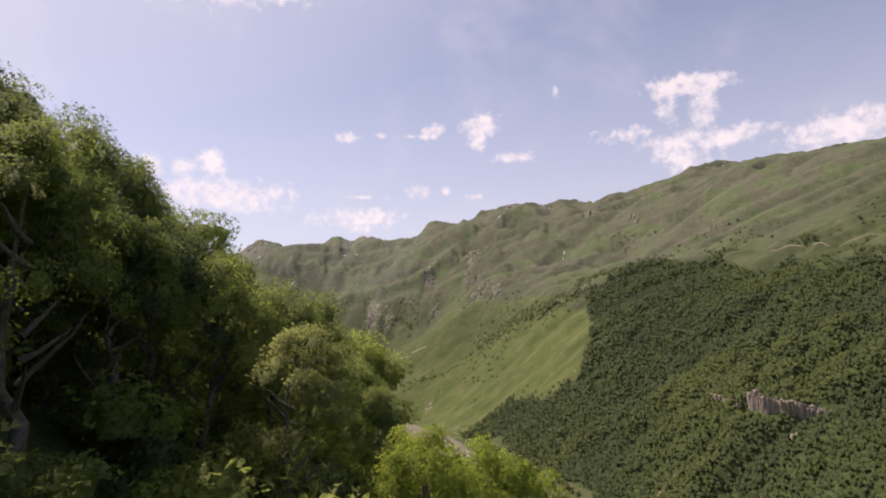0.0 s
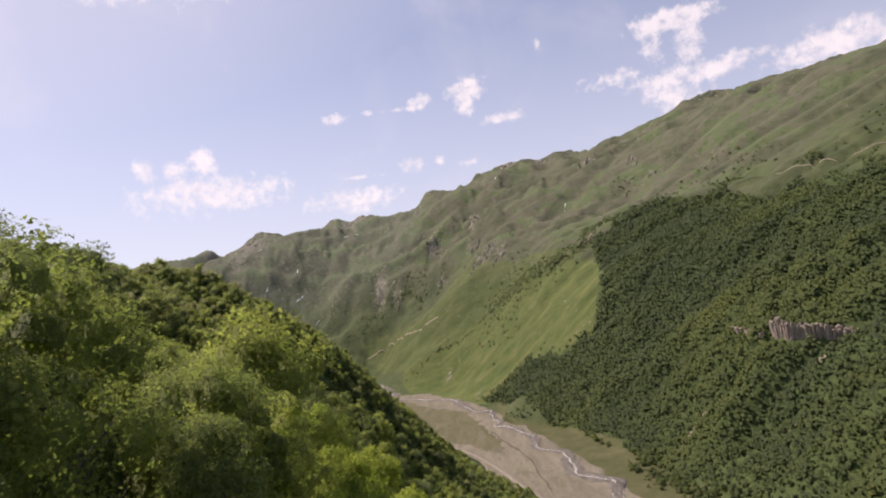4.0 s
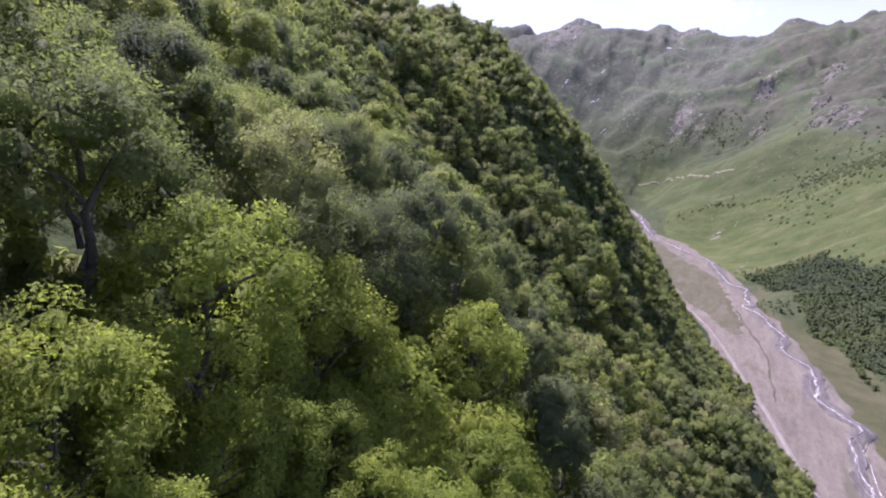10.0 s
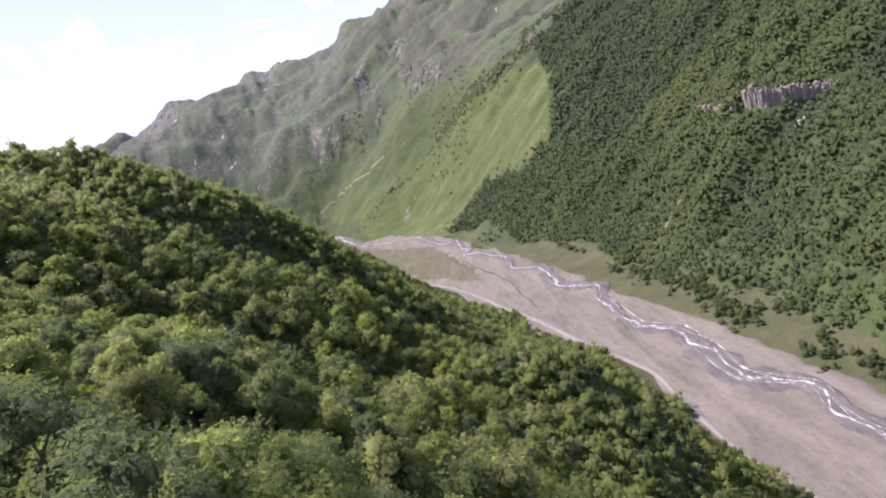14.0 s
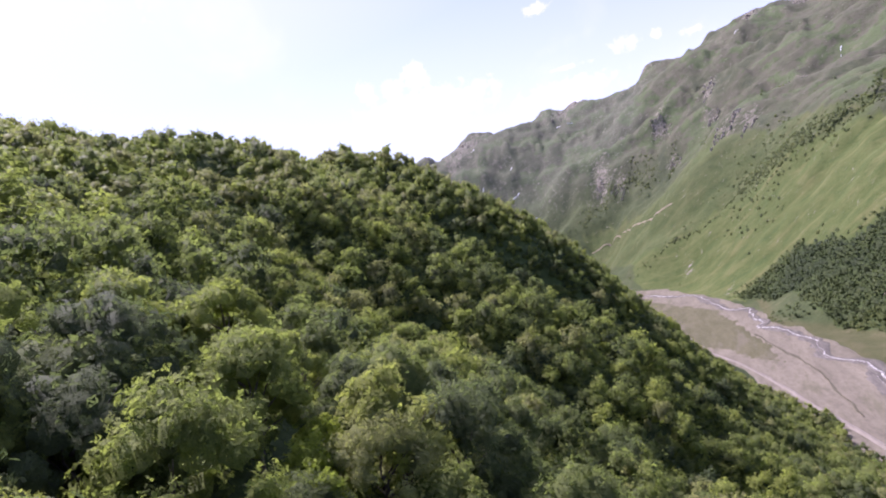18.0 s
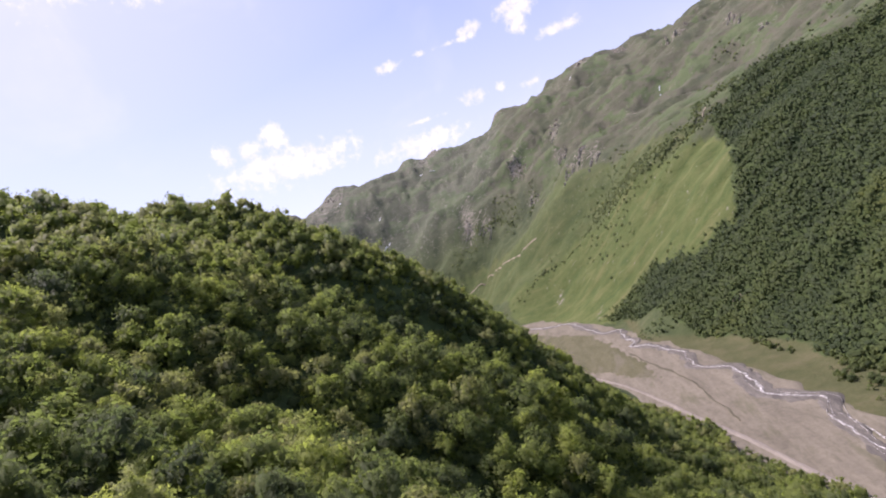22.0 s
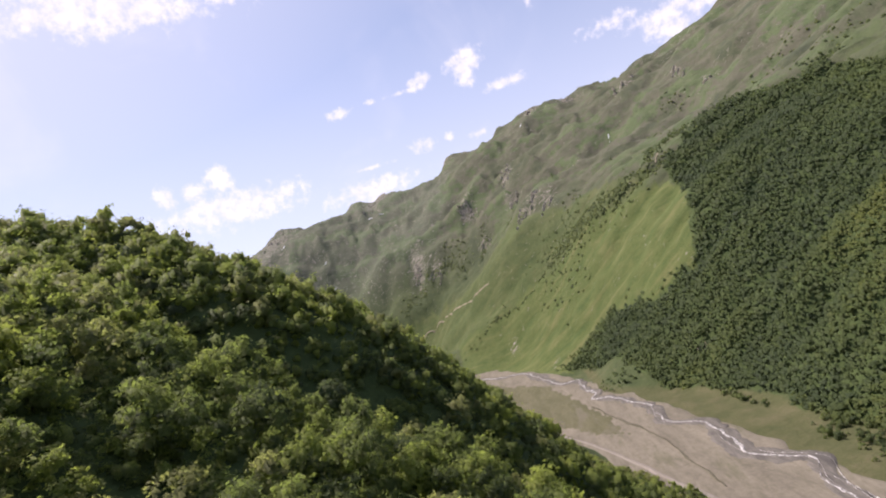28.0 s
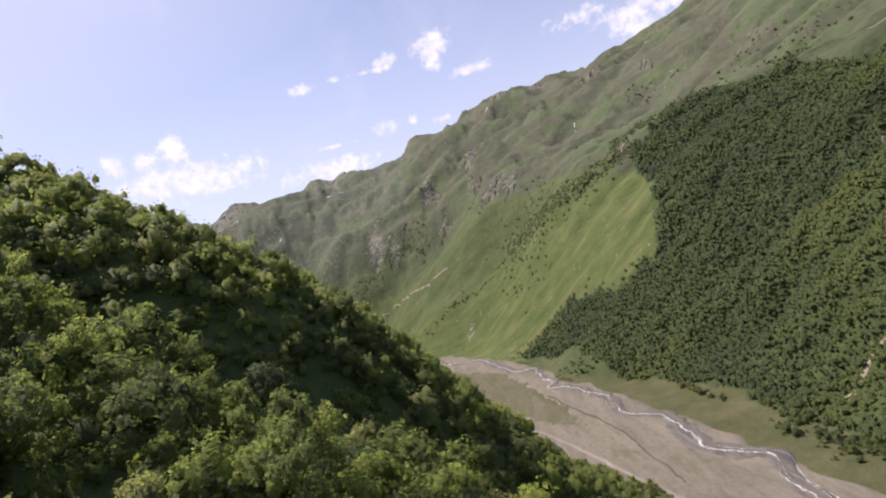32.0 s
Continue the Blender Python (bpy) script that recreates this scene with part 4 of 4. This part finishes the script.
def wall_wood():
    x, y = scatter(7, -10, 830, 330, 1640, 4.9)
    jx, jy = wander(x, y)
    keep = inside(jx, jy, WOOD) & ~((y > 722) & (y < 804) & (np.abs(x - np.interp(y, (726, 735, 745, 753, 763, 778, 800), (466, 454, 440, 424, 409, 401, 396)) - 3) < 9))
    x, y = x[keep], y[keep]
    rng = np.random.default_rng(8)
    thin = smooth(7, 42, height(x, y) + 14 * fractal(x / 26, y / 26, 2, 89)) + smooth(700, 820, y)
    edge = sum(inside(x + 34 * math.cos(q), y + 34 * math.sin(q), WOOD) * 1.0 for q in np.arange(6) * 1.047) / 6  # thinner towards the open slopes
    thin = thin * np.where(height(x, y) > 45, smooth(0.1, 0.85, edge + 0.45 * fractal(x / 30, y / 30, 2, 92)), 1)
    keep = rng.random(len(x)) < np.clip(thin, np.where(height(x, y) > 45, 0.16, 0.5), 1)
    x, y = x[keep], y[keep]
    far = [crown_arrays(300 + k, w * 0.95, t * 1.3, -0.5, 5, 3, 0.9, 0.98, 3) for k, (w, t) in enumerate( ((8.2, 8.0), (7.4, 9.0), (9.0, 7.2), (7.8, 8.0), (6.6, 9.4), (8.4, 6.6)))]
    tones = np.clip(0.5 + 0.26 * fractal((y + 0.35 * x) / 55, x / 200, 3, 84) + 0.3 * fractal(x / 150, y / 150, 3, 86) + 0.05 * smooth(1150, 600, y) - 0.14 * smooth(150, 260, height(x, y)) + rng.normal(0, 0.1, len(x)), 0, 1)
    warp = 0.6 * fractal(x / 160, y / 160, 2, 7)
    tones = np.clip(tones + 0.05 - 0.42 * np.exp(-np.abs(grain((y + 0.35 * x) / 48 + warp, x / 420, 3)) / 0.16), 0, 1)  # gully shade put into the tones as darker trees
    ox, oy = scatter(14, -10, 1000, 300, 1720, 7.0)
    stray = inside(ox + 130 * fractal(ox / 75, oy / 75, 3, 87), oy + 130 * fractal(ox / 75, oy / 75, 3, 88), WOOD) & ~inside(*wander(ox, oy), WOOD) & ((height(ox, oy) > 60) | (rng.random(len(ox)) < 0.5)) & (height(ox, oy) > 8.5)
    stray &= (rng.random(len(ox)) < 0.75) & ~inside(ox, oy, ((330, 1400), (250, 1500), (60, 1680), (-200, 1800), (-60, 1560), (60, 1440), (215, 1265), (290, 1240)))
    x, y, tones = np.r_[x, ox[stray]], np.r_[y, oy[stray]], np.r_[tones, rng.uniform(0.3, 0.8, stray.sum())]
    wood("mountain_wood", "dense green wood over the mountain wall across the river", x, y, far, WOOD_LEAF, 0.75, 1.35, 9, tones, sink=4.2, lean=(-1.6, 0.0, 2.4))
    # scrub on the meadow, along its gullies and on the terrace
    spots = []
    for line, width, many in ((((105, 1712), (167, 1651), (203, 1600), (285, 1528), (335, 1505), (400, 1460)), 36, 1000), (((-161, 1778), (-71, 1772), (-20, 1743), (34, 1714), (105, 1690)), 7, 90),
                              (((-404, 2293), (-293, 2293), (-166, 2315), (-118, 2190)), 34, 420), (((-60, 2120), (-42, 2167), (-30, 2230)), 14, 60)):
        c = curve(line, 2.0)
        i = rng.integers(0, len(c), many)
        spots.append(c[i] + rng.normal(0, width, (many, 2)) * 0.6)
    for cx, cy in ((653, 1579), (764, 1624), (613, 1964), (757, 1442), (932, 1192), (838, 1084), (484, 1474), (503, 1405), (60, 2070), (480, 1800), (250, 2050)):
        spots.append(rng.normal(0, 1, (45, 2)) * (26, 40) + (cx, cy))
    mx, my = scatter(12, -200, 360, 1180, 1800, 17)
    lone = (fractal(mx / 90, my / 90, 3, 85) > 0.12) & (height(mx, my) > 14) & ~inside(mx, my, WOOD)
    spots.append(np.c_[mx, my][lone])
    p = np.vstack(spots)
    wood("scrub", "scattered dark green bushes on the grassy slopes", p[:, 0], p[:, 1], [crown_arrays(320, 4.5, 3.6, -0.3, 5, 4, 0.7, 1.2, 5), crown_arrays(321, 5.5, 3.0, -0.3, 5, 4, 0.8, 1.2, 5)], WOOD_LEAF, 0.45, 1.3, 13, rng.uniform(0.45, 0.95, len(p)), category="scrub", sink=1.0, lean=(-0.8, -0.4, 1.2))

    spots = []
    for line, width, many in ((((223, 910), (222, 830)), 8, 30), (((214, 765), (237, 703), (236, 640), (228, 565)), 13, 120), (((258, 520), (248, 470), (266, 440), (275, 380)), 13, 80), (((250, 760), (275, 640), (285, 540)), 16, 70),
                              (((203, 831), (213, 800), (237, 745), (245, 690), (248, 646), (243, 596)), 9, 120), (((226, 846), (240, 800)), 7, 30), (((199, 929), (190, 998), (183, 1084)), 6, 34), (((243, 596), (272, 575), (301, 560)), 8, 40)):
        c = curve(line, 2.0)
        spots.append(c[rng.integers(0, len(c), many)] + rng.normal(0, width, (many, 2)) * 0.6)
    p = np.vstack(spots)
    wood("riverside_bushes", "clumps of grey-green willow bushes on the dry grass by the river", p[:, 0], p[:, 1], [crown_arrays(330 + k, 5.4, 5.6, -0.4, 9, 10, 0.5, 0.8, 4) for k in range(3)], HILL_LEAF, 0.6, 1.35, 15, rng.uniform(0.0, 0.4, len(p)), "bushes")


hill_wood()
wall_wood()


# ---- rock, snow and tracks on the slopes ----
def column_mesh(seed):
    """A weathered six-sided pillar of rock, about one metre across and one high, rough all over."""
    rng = np.random.default_rng(seed)
    rows, sides = 6, 6
    q = np.arange(sides) * 2 * math.pi / sides + rng.uniform(-0.25, 0.25, sides)
    verts = []
    for k in range(rows):
        r = 0.5 * (1.15 - 0.3 * k / (rows - 1)) * rng.uniform(0.85, 1.15, sides)
        verts += [(r[s] * math.cos(q[s]), r[s] * math.sin(q[s]), k / (rows - 1) + rng.uniform(-0.04, 0.04)) for s in range(sides)]
    faces = [(k * sides + s, k * sides + (s + 1) % sides, (k + 1) * sides + (s + 1) % sides, (k + 1) * sides + s) for k in range(rows - 1) for s in range(sides)]
    top = (rows - 1) * sides
    faces += [(top, top + 1, top + 2, top + 3), (top, top + 3, top + 4, top + 5)]
    return mesh("rock_column", verts, faces, ROCK)


COLUMNS = [column_mesh(900 + k) for k in range(5)]


def rock_face(line, tall, wide, label, seed):
    """A cliff of upright pillars set into the slope along a line."""
    rng = np.random.default_rng(seed)
    c = curve(line, wide * 0.5)
    top = tagged(new("cliff"), label, "cliff")
    top.location = (*c[len(c) // 2], float(height(*c[len(c) // 2])[0]))
    foot = np.polyval(np.polyfit(np.linspace(0, 1, len(c)), height(c[:, 0], c[:, 1]), 1), (0, 1))
    for n, (x, y) in enumerate(c):
        t = n / (len(c) - 1)
        h = tall * (1 - 0.62 * t) * rng.uniform(0.62, 1.08)
        x, y = x + 4 + rng.normal(0, 2.2), y + rng.normal(0, 0.9)
        z = foot[0] + (foot[1] - foot[0]) * t - 3
        m = Matrix.LocRotScale(Vector((x, y, z)) - top.location, Euler((rng.normal(0, 0.09), 0.12 + rng.normal(0, 0.08), rng.uniform(0, 6.28))), Vector((wide * rng.uniform(1.2, 3.4), wide * rng.uniform(1.2, 3.4), h + 3)))
        part("rock_column", COLUMNS[int(rng.integers(0, 5))], top, place=m)


rock_face(((400, 790), (403, 778), (409, 764), (422, 754), (438, 745), (454, 735), (466, 726)), 26, 1.7, "pale brown cliff of broken upright rock pillars in the wooded wall", 1)
rock_face(((390, 888), (393, 866), (397, 849), (395, 812)), 11, 2.4, "low brown rock step in the wooded wall", 2)
rock_face(((508, 1004), (503, 990)), 14, 3.0, "small rock outcrop beside a gully in the wood", 3)



def crags():
    """Broken blocks of bare rock that stick out of the high slopes."""
    rng = np.random.default_rng(77)
    shape = np.array([v.co for v in COLUMNS[0].vertices])
    quads = np.array([tuple(p.vertices) for p in COLUMNS[0].polygons])
    vs, fs, n = [], [], 0
    for sx, sy, size in SCARS:
        if sy < 1800:
            continue
        slope = np.array([float(height(sx + 20, sy)[0] - height(sx - 20, sy)[0]), float(height(sx, sy + 20)[0] - height(sx, sy - 20)[0])])
        slope /= np.linalg.norm(slope) + 1e-6
        across = np.array((-slope[1], slope[0]))
        for rib in range(3 + int(size / 7)):
            start = np.array((sx, sy)) + across * rng.normal(0, size * 0.85) + slope * rng.normal(0, size * 0.9)
            for step in range(int(rng.integers(3, 8))):
                x, y = start - slope * step * rng.uniform(3, 6) + rng.normal(0, 1.6, 2)
                q, w, h = math.atan2(slope[1], slope[0]) + rng.normal(0, 0.4), rng.uniform(4.0, 9.5), rng.uniform(1.2, 4.5)
                p = shape * rng.uniform(0.75, 1.25, (len(shape), 1)) * (w, w * rng.uniform(0.35, 0.7), h + 4)
                p = np.c_[p[:, 0] * math.cos(q) - p[:, 1] * math.sin(q) + x, p[:, 0] * math.sin(q) + p[:, 1] * math.cos(q) + y, p[:, 2] + float(height(x, y)[0]) - 4]
                vs.append(p)
                fs.append(quads + n)
                n += len(shape)
    ob = new("crags", mesh("crags", np.vstack(vs), np.vstack(fs), plain("weathered_limestone", (0.24, 0.212, 0.172), (0.5, 0.45, 0.375), 0.25, 0.9, 0.6)))
    tagged(ob, "broken pale rock outcrops on the high open slopes", "rocks", kind="stuff")


crags()
for x, y, dx, dy, half in ((-706, 2628, 34, 30, 4.5), (-866, 2669, 10, 34, 4.0), (-735, 2750, 8, 26, 3.0), (257, 2665, 20, 6, 4.5), (437, 2107, 14, 24, 2.4), (-530, 3010, 20, 10, 5.0), (-470, 2990, 26, 4, 5.0),
                           (-960, 2930, 12, 26, 4.0), (-600, 2480, 16, 16, 2.6)):
    line = curve(((x - 0.45 * dx, y - 0.45 * dy), (x, y + 3), (x + 0.45 * dx, y + 0.45 * dy)), 4.0)
    k = np.arange(len(line))
    tagged(new("snow_patch", ribbon("snow_patch", line, 0.5 * half * (0.3 + np.sin(np.pi * (k + 0.5) / len(line))), 1.6, SNOW, 5, 0.5, 0.6, int(abs(x)))), "small patch of old snow in a high gully", "snow", "snow patches")
PALE = plain("pale_earth", (0.2, 0.175, 0.12), (0.34, 0.29, 0.2), 0.2)
for name, label, line, half in (("hill_track", "pale footpath across the green slope", ((-361, 2198), (-255, 2145), (-146, 1988), (-66, 1897)), 1.5),
                                ("mountain_road", "pale dirt road along the upper slope", ((690, 1215), (725, 1170), (755, 1110), (825, 1045), (870, 1000), (960, 930), (1060, 900)), 0.45)):
    tagged(new(name, ribbon(name, curve(line, 6.0), half, 1.2, PALE, 5, 0.4, 0.2, 3)), label, "track", kind="structure")
for x, y, dx, dy, half in ((204, 1107, 9, 3, 3.0), (300, 812, 26, 4, 3.2), (262, 814, 7, 5, 4.5), (416, 727, 8, 2, 4.0), (362, 700, 12, 2, 2.2), (366, 1524, 9, -14, 1.6)):
    line = curve(((x - dx, y + dy), (x, y), (x + dx, y - dy * 0.6)), 3.0)
    tagged(new("scree_streak", ribbon("scree_streak", line, half, 1.0, PALE, 5, 0.7, 0.3, int(abs(x) + y))), "bare streak of pale earth running down the slope", "scree", "scree streaks")
